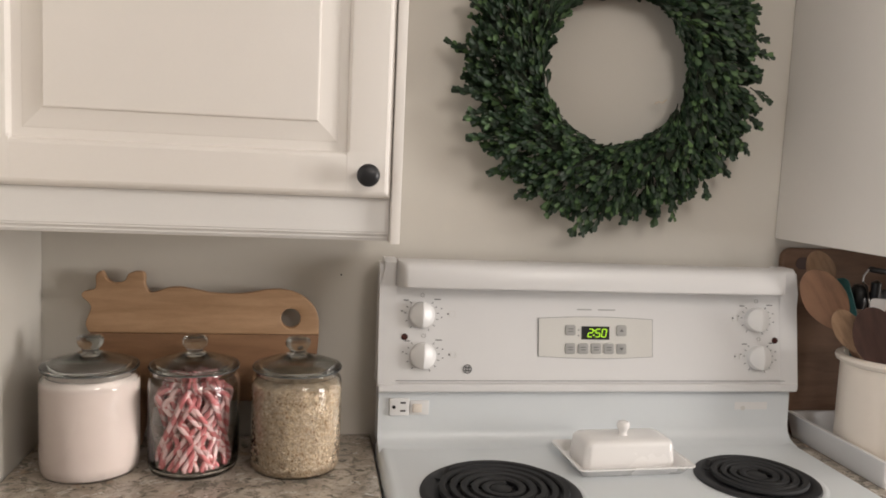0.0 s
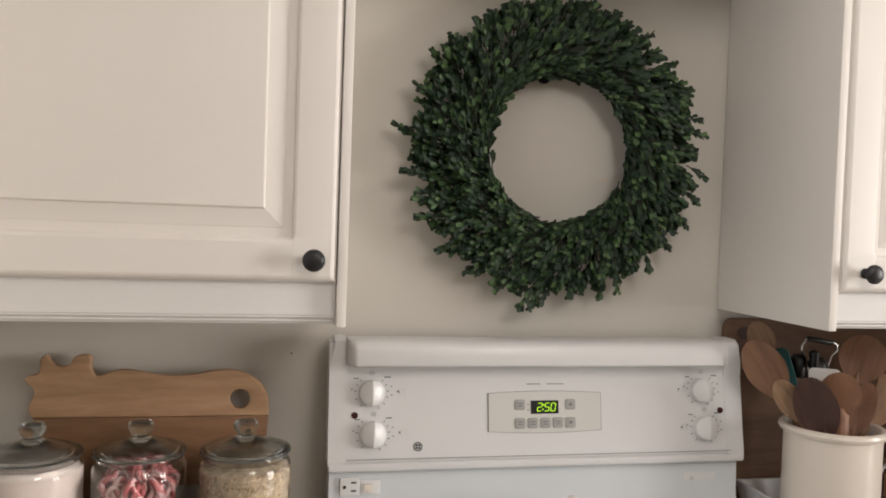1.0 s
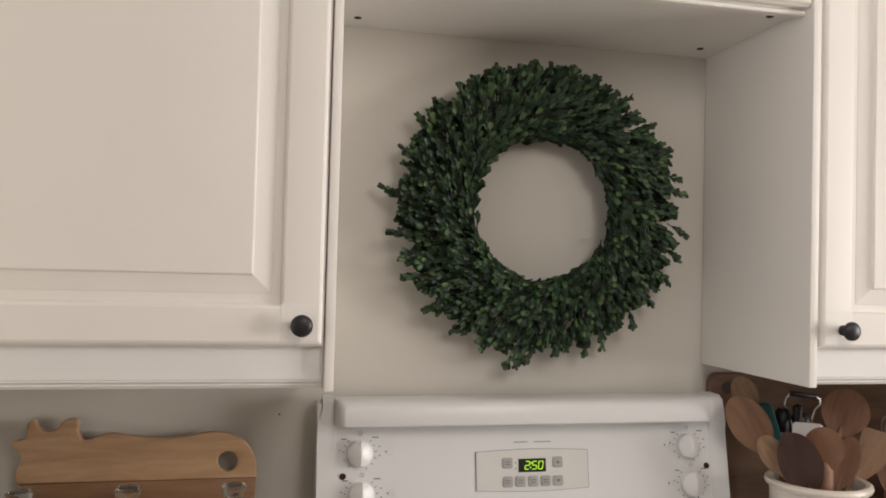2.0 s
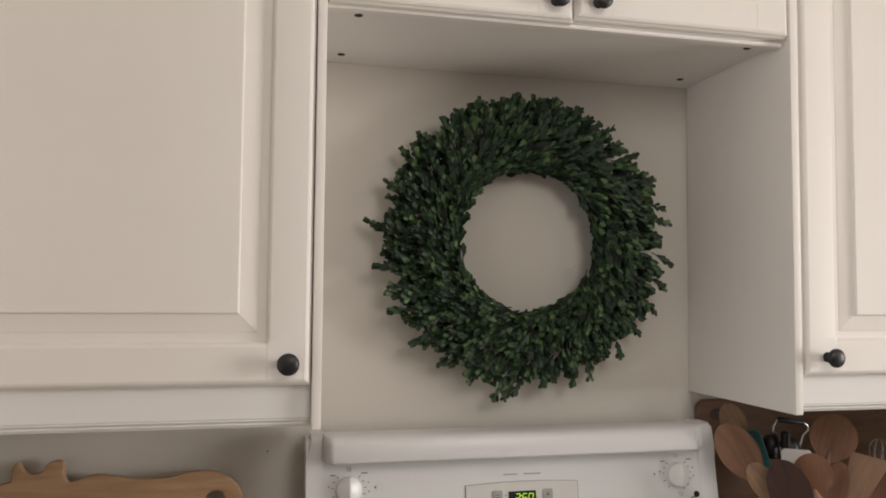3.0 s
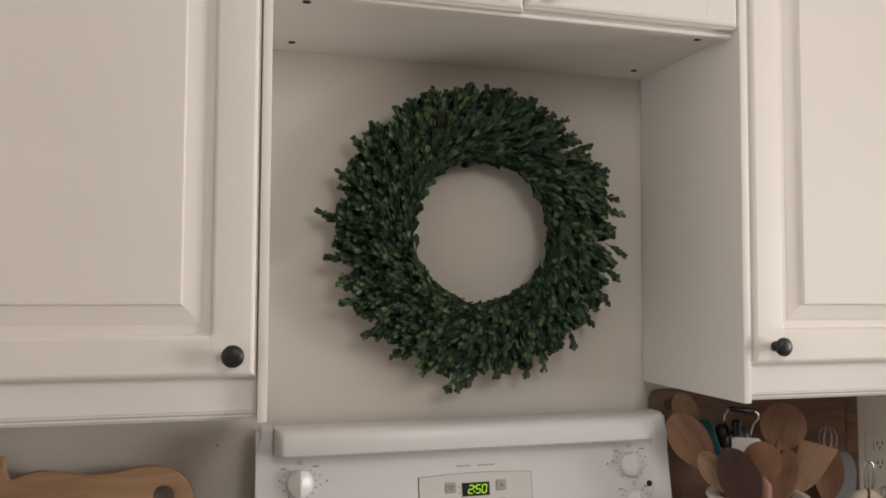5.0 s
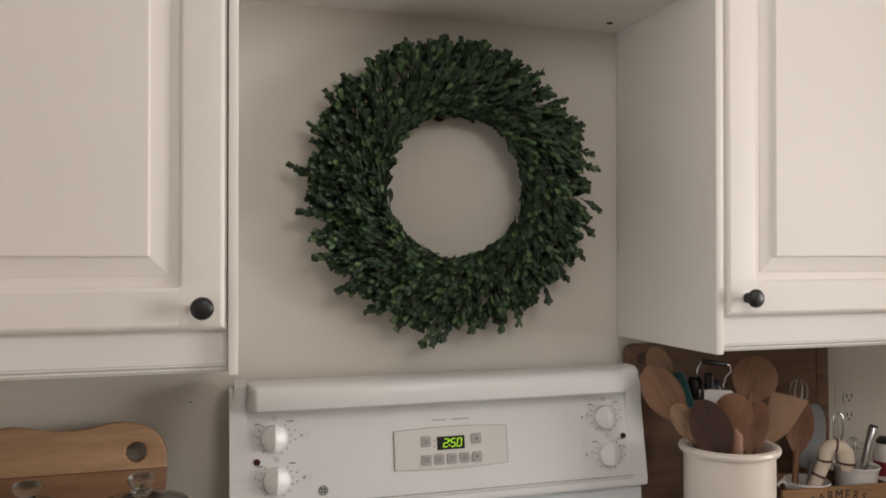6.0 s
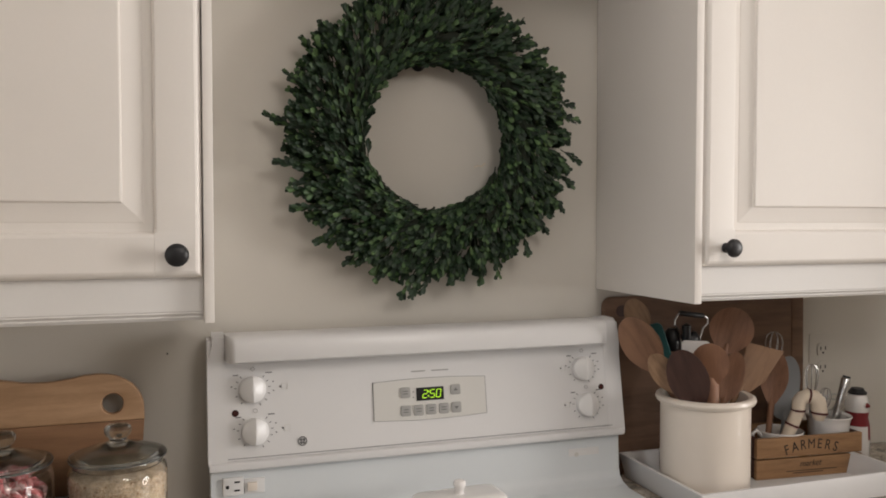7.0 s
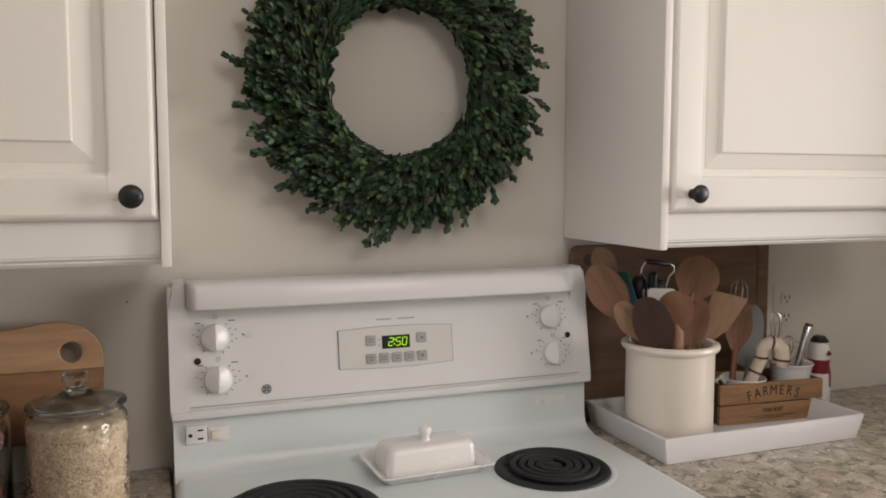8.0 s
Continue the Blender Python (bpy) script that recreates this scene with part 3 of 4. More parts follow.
digit("abged", -0.0125, zv(1.1005))
digit("afgcd", 0.0010, zv(1.1005))
digit("abcdef", 0.0125, zv(1.1005))
for dz in (-0.004, 0.004):
    part("clock_digit", on_fascia(box(-0.0011, 0.0011, -0.0006, 0, -0.0011, 0.0011), -0.0060 + dz * 0.16, zv(1.1005) + dz, 0.0034), LED, clock)
for bu, bz in ((-0.049, 1.105), (0.045, 1.105), (-0.049, 1.0735), (-0.0255, 1.0735), (-0.002, 1.0735), (0.0215, 1.0735), (0.045, 1.0735)):
    btn = part("button", on_fascia(plate([round_rect(-0.0092, 0.0092, -0.0092, 0.0092, 0.0032)], 0.0022, 0.0006), bu, zv(bz), 0.0019), GREYB, clock)
    if bu > 0.04:
        sg = 1 if bz > 1.09 else -1
        part("button_mark", on_fascia(plate([[(-0.0038, -0.002 * sg), (0.0038, -0.002 * sg), (0, 0.003 * sg)]], 0.0008), bu, zv(bz), 0.004), PRINT, btn)
    else:
        for dz in (-0.0022, 0.0022):
            part("button_mark", on_fascia(box(-0.0045, 0.0045, -0.0006, 0, dz - 0.0007, dz + 0.0007), bu, zv(bz), 0.0041), PRINT, btn)
for dz in (-0.005, 0.005):
    part("indicator_dot", on_fascia(plate([circle(0, 0, 0.0012, 10)], 0.0008), -0.0340, zv(1.1005) + dz, 0.0021), PRINT, clock)
for u0, u1 in ((-0.036, -0.010), (0.002, 0.034)):
    part("printed_line", on_fascia(box(u0, u1, -0.0007, 0, -0.001, 0.001), 0, zv(1.1405), 0.0002), GREYB, cooker)
part("badge", on_fascia(plate([circle(0, 0, 0.0078, 28), circle(0, 0, 0.0062, 28)], 0.0012), -0.2315, zv(1.0375), 0.0002), PRINT, cooker, "round grey maker's badge")
for a in range(4):
    part("badge", on_fascia(plate([circle(0.0034 * math.cos(a * math.pi / 2 + 0.78), 0.0034 * math.sin(a * math.pi / 2 + 0.78), 0.0022, 12)], 0.001), -0.2315, zv(1.0375), 0.0003), PRINT, cooker)
part("printed_line", on_fascia(box(-0.354, 0.360, -0.0007, 0, -0.0005, 0.0005), 0, 0.0035, 0.0005), PRINT, cooker, "thin dark line across the fascia")

# outlet, switch and label on the riser
RY = -0.0855


def on_riser(bm, x, z, lift=0.0):
    return moved(bm, Matrix.Translation((x, RY - lift, z)))


sock = part("socket", on_riser(plate([round_rect(-0.0170, 0.0170, -0.0150, 0.0150, 0.002)], 0.006, 0.001), -0.3450, 0.9700), KNOBW, cooker, "small white power socket")
for du, dz, w, hh in ((0.006, 0.0075, 0.0045, 0.0013), (0.006, -0.0065, 0.0045, 0.0013)):
    part("slot", on_riser(box(du - w, du + w, -0.001, 0, dz - hh, dz + hh), -0.3450, 0.9700, 0.0058), BLACKG, sock)
part("slot", on_riser(plate([circle(-0.0095, 0, 0.003, 14)], 0.001), -0.3450, 0.9700, 0.0058), BLACKG, sock)
sw = part("switch", on_riser(plate([round_rect(-0.0165, 0.0165, -0.0125, 0.0125, 0.0015)], 0.004, 0.0008), -0.3105, 0.9680), KNOBW, cooker, "white rocker light switch")
part("rocker", on_riser(box(-0.012, 0.004, -0.006, 0, -0.007, 0.007, bevel=0.0012), -0.3105, 0.9680, 0.003), CREAM, sw)
part("rating_label", on_riser(box(-0.032, 0.032, -0.0006, 0, -0.011, 0.011), 0.305, 0.964, 0.0002), KNOBW, cooker)
part("rating_label", on_riser(plate([circle(-0.016, 0, 0.0045, 14)], 0.0006), 0.305, 0.964, 0.0012), BEZEL, cooker)


def burner(cx, cy, r):
    part("burner_rim", lathe([(r + 0.016, TOP + 0.0001), (r + 0.013, TOP + 0.0007), (r + 0.009, TOP + 0.0010), (r + 0.0062, TOP + 0.0004)], 64, (cx, cy, 0)), ENAMEL, cooker)
    b = part("drip_bowl", lathe([(r + 0.006, TOP + 0.0005), (r + 0.005, TOP + 0.0035), (r, TOP + 0.0050), (r - 0.008, TOP + 0.0045), (r - 0.013, TOP + 0.002), (r * 0.55, TOP + 0.001), (r * 0.2, TOP + 0.001), (0, TOP + 0.001)], 64, (cx, cy, 0)), BOWL, cooker, "black drip bowl under the coil")
    turns, pts = 4.2 if r < 0.105 else 5.2, []
    n = int(turns * 40)
    r0, r1 = 0.018, r - 0.012
    for i in range(n + 1):
        f = i / n
        a = f * turns * 2 * math.pi + 1.0
        rad = r0 + (r1 - r0) * f
        pts.append((cx + rad * math.cos(a), cy + rad * math.sin(a), TOP + 0.0075))
    pts.append((cx + r1 * math.cos(1.0 + turns * 2 * math.pi + 0.15), cy + r1 * math.sin(1.0 + turns * 2 * math.pi + 0.15), TOP - 0.004))
    bmc = bmesh.new()
    add_tube(bmc, pts, 0.0056, 8)
    for v in bmc.verts:
        v.co.z = min(v.co.z, TOP + 0.0108)
    part("coil", bmc, COIL, b, "flat black spiral heating coil")
    for a in (30, 150, 270):
        m = Matrix.Translation((cx, cy, 0)) @ Matrix.Rotation(radians(a), 4, "Z")
        part("coil_support", moved(box(0.01, r - 0.008, -0.0012, 0.0012, TOP + 0.0005, TOP + 0.0042), m), COIL, b)
    part("coil_cap", lathe([(0.016, TOP + 0.002), (0.016, TOP + 0.0075), (0.0135, TOP + 0.009), (0, TOP + 0.009)], 24, (cx, cy, 0)), COIL, b)


burner(-0.2140, -0.303, 0.1145)
burner(0.2125, -0.272, 0.0910)

# ---------- butter dish on the hob ----------
dish = thing("butter_dish", (0.0145, -0.195, TOP), "white ceramic butter dish with knobbed lid on the hob", "butter dish", rz=2.5)
bm = bmesh.new()
loft(bm, [rim_loop(bm, -a, a, -b, b, r, z) for a, b, r, z in ((0.084, 0.050, 0.012, 0.0), (0.086, 0.052, 0.012, 0.001), (0.095, 0.065, 0.010, 0.0145), (0.0990, 0.0700, 0.009, 0.0165), (0.0990, 0.0700, 0.009, 0.0185), (0.094, 0.0645, 0.009, 0.0180), (0.0865, 0.053, 0.010, 0.0075), (0.084, 0.050, 0.010, 0.0065))])
part("dish", bm, CERAMIC, dish)
bm = bmesh.new()
loft(bm, [rim_loop(bm, -a, a, -b, b, r, z, 7) for a, b, r, z in ((0.0785, 0.0385, 0.012, 0.0066), (0.079, 0.039, 0.012, 0.008), (0.0765, 0.0365, 0.012, 0.041), (0.075, 0.035, 0.013, 0.0455), (0.0715, 0.0315, 0.012, 0.0485), (0.065, 0.025, 0.010, 0.0498))])
lid = part("lid", bm, CERAMIC, dish)
part("lid_knob", lathe([(0.0085, 0.049), (0.0070, 0.052), (0.0068, 0.0555), (0.0085, 0.059), (0.0105, 0.063), (0.0108, 0.0675), (0.0090, 0.071), (0.004, 0.0728), (0, 0.073)], 28), CERAMIC, lid)

# ---------- wreath ----------
WC = Vector((0.0175, -0.012, 1.566))
wreath = thing("wreath", WC, "round dark green boxwood wreath hanging on the wall", "wreath")
rng = random.Random(7)
bm = bmesh.new()
add_tube(bm, [(0.178 * math.cos(2 * math.pi * k / 48), -0.036 + 0.004 * math.sin(5 * k), 0.178 * math.sin(2 * math.pi * k / 48)) for k in range(49)], 0.020, 8, cap=False)
part("ring", bm, STEM, wreath, "brown bound twig ring")


def leaf_into(bm, at, d, nrm, size, width):
    """One cupped spoon-shaped boxwood leaf with a blunt, notched tip: d is its length's way, nrm its upper face's."""
    d = d.normalized()
    side = nrm.cross(d).normalized()
    nrm = d.cross(side).normalized()
    mid = [bm.verts.new(at + d * size * f + nrm * size * h) for f, h in ((0.0, 0.0), (0.35, -0.05), (0.70, -0.05), (0.95, 0.0))]
    for s in (1, -1):
        e = [bm.verts.new(at + d * size * f + side * s * size * w * width + nrm * size * h) for f, w, h in ((0.0, 0.10, 0.0), (0.32, 0.52, 0.05), (0.62, 0.94, 0.08), (0.84, 0.96, 0.08), (1.0, 0.50, 0.03))]
        for f in ((mid[0], e[0], e[1], mid[1]), (mid[1], e[1], e[2], mid[2]), (mid[2], e[2], e[3]), (mid[2], e[3], e[4], mid[3])):
            bm.faces.new(f if s < 0 else f[::-1])


def jitter(k):
    return Vector((rng.uniform(-k, k), rng.uniform(-k, k), rng.uniform(-k, k)))


def sprig_into(bl, bs, base, d, length, bend):
    """A twig with crossed pairs of leaves and a small rosette at its tip."""
    n = max(3, round(length / 0.0088))
    pts, way = [base], d.normalized()
    for i in range(n):
        way = (way + bend / n + jitter(0.06)).normalized()
        pts.append(pts[-1] + way * length / n)
    add_tube(bs, [pts[0], pts[n // 2], pts[-1]], [0.0013, 0.0011, 0.0008], 4, cap=False)
    side = way.cross(Vector((0, -1, 0)) + jitter(0.5)).normalized()
    for i in range(1, n + 1):
        way = (pts[i] - pts[i - 1]).normalized()
        sd = Matrix.Rotation(i * 1.35 + rng.uniform(-0.4, 0.4), 3, way) @ side
        size = rng.uniform(0.0150, 0.0210) * (0.8 if i == n else 1)
        for s in (1, -1):
            out = way * rng.uniform(1.3, 2.1) + sd * s * rng.uniform(0.35, 0.8)
            leaf_into(bl, pts[i], out, Vector((0, -1, 0.25)) + jitter(0.75), size, rng.uniform(0.21, 0.28))
    leaf_into(bl, pts[-1], way + jitter(0.3), Vector((0, -1, 0.2)) + jitter(0.6), rng.uniform(0.010, 0.014), 0.32)


bl, bs = bmesh.new(), bmesh.new()
# sprigs are wired on in small bundles, three rows deep, all leaning clockwise
for row, bundles, r_in, r_out, go_out, go_round in (("inner", 62, 0.131, 0.150, 0.22, 1.0), ("middle", 70, 0.160, 0.192, 0.62, 0.85), ("outer", 66, 0.202, 0.232, 0.95, 0.60)):
    for b in range(bundles):
        mid_angle = 2 * math.pi * (b + rng.uniform(-0.35, 0.35)) / bundles
        lean = rng.uniform(-0.16, 0.16)
        stretch = rng.uniform(0.80, 1.16)
        for k in range(9):
            a = mid_angle + rng.gauss(0, 0.034)
            rad, tan = Vector((math.cos(a), 0, math.sin(a))), Vector((math.sin(a), 0, -math.cos(a)))
            r = rng.uniform(r_in, r_out) - 0.006 * max(0.0, math.sin(a)) ** 4
            layer = rng.random()
            across = min(1.0, abs(r - 0.180) / 0.056)
            y = -0.026 - 0.044 * math.sqrt(1 - across * across) * layer
            d = rad * (go_out + lean + rng.uniform(-0.18, 0.18)) + tan * (go_round - lean + rng.uniform(-0.2, 0.2)) + Vector((0, -rng.uniform(0.0, 0.55) * layer, 0))
            sprig_into(bl, bs, rad * r + Vector((0, y, 0)), d, rng.uniform(0.028, 0.042) * stretch, rad * 0.12 + Vector((0, 0, -0.06)))
# stray sprigs that stand out from the outline
for deg, length in ((179.5, 0.046), (163, 0.034), (150, 0.036), (141, 0.03), (124, 0.028), (113, 0.028), (98, 0.022), (84, 0.024), (70, 0.024), (55, 0.030), (40, 0.03), (28, 0.034), (-99, 0.050), (-96, 0.046), (-92, 0.036), (-68, 0.036), (-60, 0.04), (-47, 0.034), (-35, 0.036), (-25, 0.034), (-15, 0.036), (-5, 0.04), (10, 0.034), (17, 0.034), (195, 0.04), (205, 0.036), (212, 0.044), (225, 0.04), (238, 0.036), (250, 0.034)):
    a = radians(deg)
    rad, tan = Vector((math.cos(a), 0, math.sin(a))), Vector((math.sin(a), 0, -math.cos(a)))
    sprig_into(bl, bs, rad * (0.254 if deg == 179.5 else 0.240 if 50 < deg < 130 else 0.247) + Vector((0, -0.04 + rng.uniform(-0.015, 0.01), 0)), rad + tan * 0.45, length, Vector((0, 0, -0.02)))


# and a few that lean into the opening
for deg in (200, 188, 176, 163, 150, 60, 44, 20):
    a = radians(deg)
    rad, tan = Vector((math.cos(a), 0, math.sin(a))), Vector((math.sin(a), 0, -math.cos(a)))
    sprig_into(bl, bs, rad * 0.134 + Vector((0, -0.045, 0)), tan - rad * rng.uniform(0.2, 0.4), rng.uniform(0.018, 0.026), Vector())


def quick_mesh(name, bm, mat):
    me = bpy.data.meshes.new(name)
    for f in bm.faces:
        f.smooth = True
    bm.to_mesh(me)
    bm.free()
    me.materials.append(mat)
    return me


for nm, b_, m_ in (("foliage", bl, BOXWOOD), ("twig_mass", bs, STEM)):
    ob = new(nm, quick_mesh(nm, b_, m_))
    ob.parent = wreath
    tagged(ob, kind="stuff")
part("wire_end", tube([(0.108, -0.012, -0.048), (0.100, -0.014, -0.054), (0.092, -0.016, -0.053), (0.086, -0.012, -0.056)], 0.0014, 6), CREAMC, wreath, "loose pale wire end")
hook = thing("wall_hook", (0.0, 0, 1.700), "small round black hook holding the wreath", "hook")
part("hook_plate", moved(lathe([(0, 0), (0.013, 0), (0.013, 0.003), (0, 0.004)], 20), Matrix.Translation((0, -0.001, 0)) @ Matrix.Rotation(radians(90), 4, "X")), BLACK, hook)
part("hook_knob", moved(lathe([(0.005, 0), (0.005, 0.022), (0.011, 0.026), (0.013, 0.032), (0.009, 0.038), (0, 0.04)], 20), Matrix.Translation((0, -0.003, 0)) @ Matrix.Rotation(radians(90), 4, "X")), BLACK, hook)

# ---------- pig-shaped board ----------
pig = thing("cutting_board", (-0.69, -0.036, CT), "pig-shaped maple cutting board leaning on the wall", "cutting board")
PX = 0.69
up = [(-0.856, 0.165), (-0.858, 0.188), (-0.863, 0.205), (-0.855, 0.232), (-0.869, 0.248), (-0.866, 0.257), (-0.849, 0.262), (-0.848, 0.283), (-0.839, 0.291), (-0.831, 0.278), (-0.818, 0.272), (-0.803, 0.276), (-0.797, 0.287), (-0.784, 0.292), (-0.772, 0.288), (-0.771, 0.270), (-0.764, 0.258), (-0.754, 0.258), (-0.735, 0.265), (-0.715, 0.267), (-0.690, 0.263), (-0.662, 0.258), (-0.630, 0.257), (-0.600, 0.260), (-0.575, 0.265), (-0.548, 0.266), (-0.520, 0.259), (-0.497, 0.242), (-0.485, 0.218), (-0.4835, 0.188), (-0.4835, 0.165)]
up = smooth_loop([(x + PX, z) for x, z in up], 4)
up = [(x, z) for x, z in up if z > 0.1915] + [(-0.4835 + PX, 0.189), (-0.856 + PX, 0.189)]
low = [(-0.856, 0.1885), (-0.4835, 0.1885), (-0.486, 0.15), (-0.492, 0.10), (-0.490, 0.0), (-0.530, 0.0), (-0.540, 0.06), (-0.60, 0.075), (-0.70, 0.075), (-0.76, 0.06), (-0.772, 0.0), (-0.815, 0.0), (-0.815, 0.09), (-0.830, 0.12), (-0.835, 0.15)]
low = [(x + PX, z) for x, z in low]
LEAN = Matrix.Rotation(radians(-3.5), 4, "X")
part("board", moved(plate([up, circle(-0.532 + PX, 0.217, 0.0165)[::-1]], 0.018, 0.0022), LEAN), MAPLE, pig)
part("lower_strip", moved(plate([low], 0.018, 0.0012), LEAN), CHERRY, pig, "darker reddish strip below the glue line")

# ---------- glass jars ----------
JH = 0.160


def jar(cx, cy, r, label):
    j = thing("glass_jar", (cx, cy, CT), label, "jar", group="glass storage jars")
    t = 0.0024
    body = lathe([(0, 0), (r - 0.012, 0), (r - 0.004, 0.003), (r - 0.001, 0.010), (r, 0.02), (r, JH - 0.022), (r - 0.002, JH - 0.013), (r - 0.0065, JH - 0.008), (r - 0.0055, JH - 0.002), (r - 0.0065, JH), (r - 0.0105, JH), (r - 0.011, JH - 0.008), (r - t - 0.003, JH - 0.014), (r - t, JH - 0.023), (r - t, 0.018), (r - t - 0.005, 0.009), (r - t - 0.014, 0.0045), (0, 0.0045)], 64)
    b = part("jar_body", body, JARGLASS, j, "clear glass jar body")
    b.visible_shadow = False
    z = JH + 0.0006
    lid = lathe([(0, z + 0.019), (r * 0.24, z + 0.0185), (r * 0.6, z + 0.0115), (r - 0.014, z + 0.005), (r - 0.0125, z), (r - 0.0025, z + 0.0005), (r - 0.0005, z + 0.003), (r - 0.002, z + 0.0055), (r - 0.012, z + 0.0090), (r * 0.6, z + 0.0150), (r * 0.36, z + 0.0195), (r * 0.26, z + 0.0225), (0.0125, z + 0.0262), (0.0125, z + 0.0287), (0.0170, z + 0.0332), (0.0195, z + 0.0387), (0.0190, z + 0.0447), (0.015, z + 0.0482), (0.006, z + 0.0495), (0, z + 0.0495)], 56)
    part("lid", lid, LIDGLASS, j, "domed clear glass lid with a round knob")
    part("seal_ring", lathe([(r - 0.0098, JH - 0.001), (r - 0.0062, JH + 0.0004), (r - 0.0015, JH + 0.0004), (r - 0.0008, JH + 0.0022), (r - 0.003, JH + 0.0014), (r - 0.0098, JH + 0.0002)], 56), PRINT, j, "thin grey rubber seal")
    return j, r - 0.0009


def fill(name, r, h, wav, seg=64, seed=3):
    """The heap inside a jar, with an uneven top."""
    bm = lathe([(0, 0.003), (r - 0.012, 0.003), (r - 0.0045, 0.006), (r - 0.0012, 0.012), (r, 0.020), (r, h * 0.5), (r, min(h, 0.136)), (r - 0.003 if h < 0.14 else r - 0.0025, min(h, 0.1425)), (r - 0.006 if h < 0.14 else r - 0.0085, h + 0.001), (r * 0.7, h + 0.003), (r * 0.4, h + 0.002), (0, h + 0.004)], seg)
    for v in bm.verts:
        if v.co.z > h * 0.9:
            v.co.z += wav * noise.noise(v.co * 40 + Vector((seed, 0, 0)))
    return bm


JA, JB, JC = (-0.8265, -0.150, 0.0715), (-0.674, -0.146, 0.0690), (-0.5165, -0.150, 0.0705)
j1, r1 = jar(*JA, "glass jar full of pale flour with glass lid")
solo("flour", fill("flour", r1, 0.1475, 0.003), FLOUR, "pale flour filling a glass jar", "flour", (JA[0], JA[1], CT), kind="stuff")
j2, r2 = jar(*JB, "glass jar of red and white candy canes")
j3, r3 = jar(*JC, "glass jar full of rolled oats with glass lid")
solo("oats", fill("oats", r3 - 0.0016, 0.139, 0.004), OATB, "rolled oats filling a glass jar", "oats", (JC[0], JC[1], CT), kind="stuff")
rng = random.Random(11)
flakes = bmesh.new()
for i in range(3600):
    a, z = rng.uniform(0, 2 * math.pi), rng.uniform(0.008, 0.139)
    rr = r3 - 0.0010 - (0.005 * max(0, 1 - (z - 0.004) / 0.012))
    c = Vector((rr * math.cos(a), rr * math.sin(a), z))
    nrm = Vector((math.cos(a), math.sin(a), 0))
    u = Vector((-math.sin(a), math.cos(a), 0))
    q = Matrix.Rotation(rng.uniform(0, 6.28), 3, nrm)
    u, v = q @ u, q @ Vector((0, 0, 1))
    L, W = rng.uniform(0.0021, 0.0037), rng.uniform(0.0012, 0.0021)
    tilt = nrm * rng.uniform(-0.0012, 0.0002)
    vs = [flakes.verts.new(c + u * L * x + v * W * y + tilt * k - nrm * 0.0006) for x, y, k in ((1, 0, 1), (0.4, 0.9, 0), (-0.6, 0.8, 0), (-1, 0, -1), (-0.4, -0.9, 0), (0.6, -0.8, 0))]
    f = flakes.faces.new(vs)
    f.material_index = 0 if rng.random() < 0.84 else 1
me = bpy.data.meshes.new("oat_flakes")
flakes.to_mesh(me)
flakes.free()
me.materials.append(OAT), me.materials.append(OATD)
ob = new("oat_flakes", me)
ob.location = (JC[0], JC[1], CT)
tagged(ob, "loose oat flakes pressed against the jar's glass", "oats", kind="stuff")


def cane_mesh(length, hooked, seed):
    """A small peppermint stick with spiral stripes, along z."""
    seg, r = 10, 0.0043
    pts = [(0, 0, length * k / 36) for k in range(37)]
    if hooked:
        pts += [(0.011 - 0.011 * math.cos(math.pi * k / 8), 0, length + 0.011 * math.sin(math.pi * k / 8)) for k in range(1, 9)]
        pts += [(0.022, 0, length - 0.004), (0.022, 0, length - 0.008), (0.022, 0, length - 0.012)]
    bm = bmesh.new()
    rings = add_tube(bm, pts, r, seg)
    bm.faces.ensure_lookup_table()
    for i, f in enumerate(bm.faces):
        ring, k = divmod(i, seg)
        f.material_index = 1 if (k + ring + seed) % 10 in (0, 1, 2, 3, 4) else 0
    me = bpy.data.meshes.new("candy_cane")
    for f in bm.faces:
        f.smooth = True
    bm.to_mesh(me)
    bm.free()
    me.materials.append(CANW), me.materials.append(CANR)
    return me


canes = [cane_mesh(0.122, True, 0), cane_mesh(0.128, True, 3), cane_mesh(0.124, True, 1), cane_mesh(0.114, True, 5)]
rng = random.Random(5)
for i in range(86):
    ob = new("candy_cane", canes[i % 4])
    a = 2 * math.pi * i / 86 * 5 % (2 * math.pi) + rng.uniform(-0.1, 0.1)
    rr = (r2 - 0.0065) * (1 if i < 60 else rng.uniform(0.35, 0.85))
    base = Vector((rr * math.cos(a) * 0.965, rr * math.sin(a) * 0.965, 0.0100 + rng.uniform(0, 0.005)))
    sw_ = a + rng.choice((-1, 1)) * rng.uniform(1.2, 2.3)
    tip = Vector((rr * 0.99 * math.cos(sw_), rr * 0.99 * math.sin(sw_), 0.128 + rng.uniform(-0.010, 0.006)))
    d = (tip - base).normalized()
    xx = Vector((-math.cos(sw_), -math.sin(sw_), 0))
    xx = (xx - d * xx.dot(d)).normalized()
    yy = d.cross(xx)
    ob.matrix_world = Matrix.Translation(Vector((JB[0], JB[1], CT)) + base) @ Matrix((xx, yy, d)).transposed().to_4x4()
    tagged(ob, "small red and white striped candy cane in a glass jar", "candy cane", "candy canes in the jar")

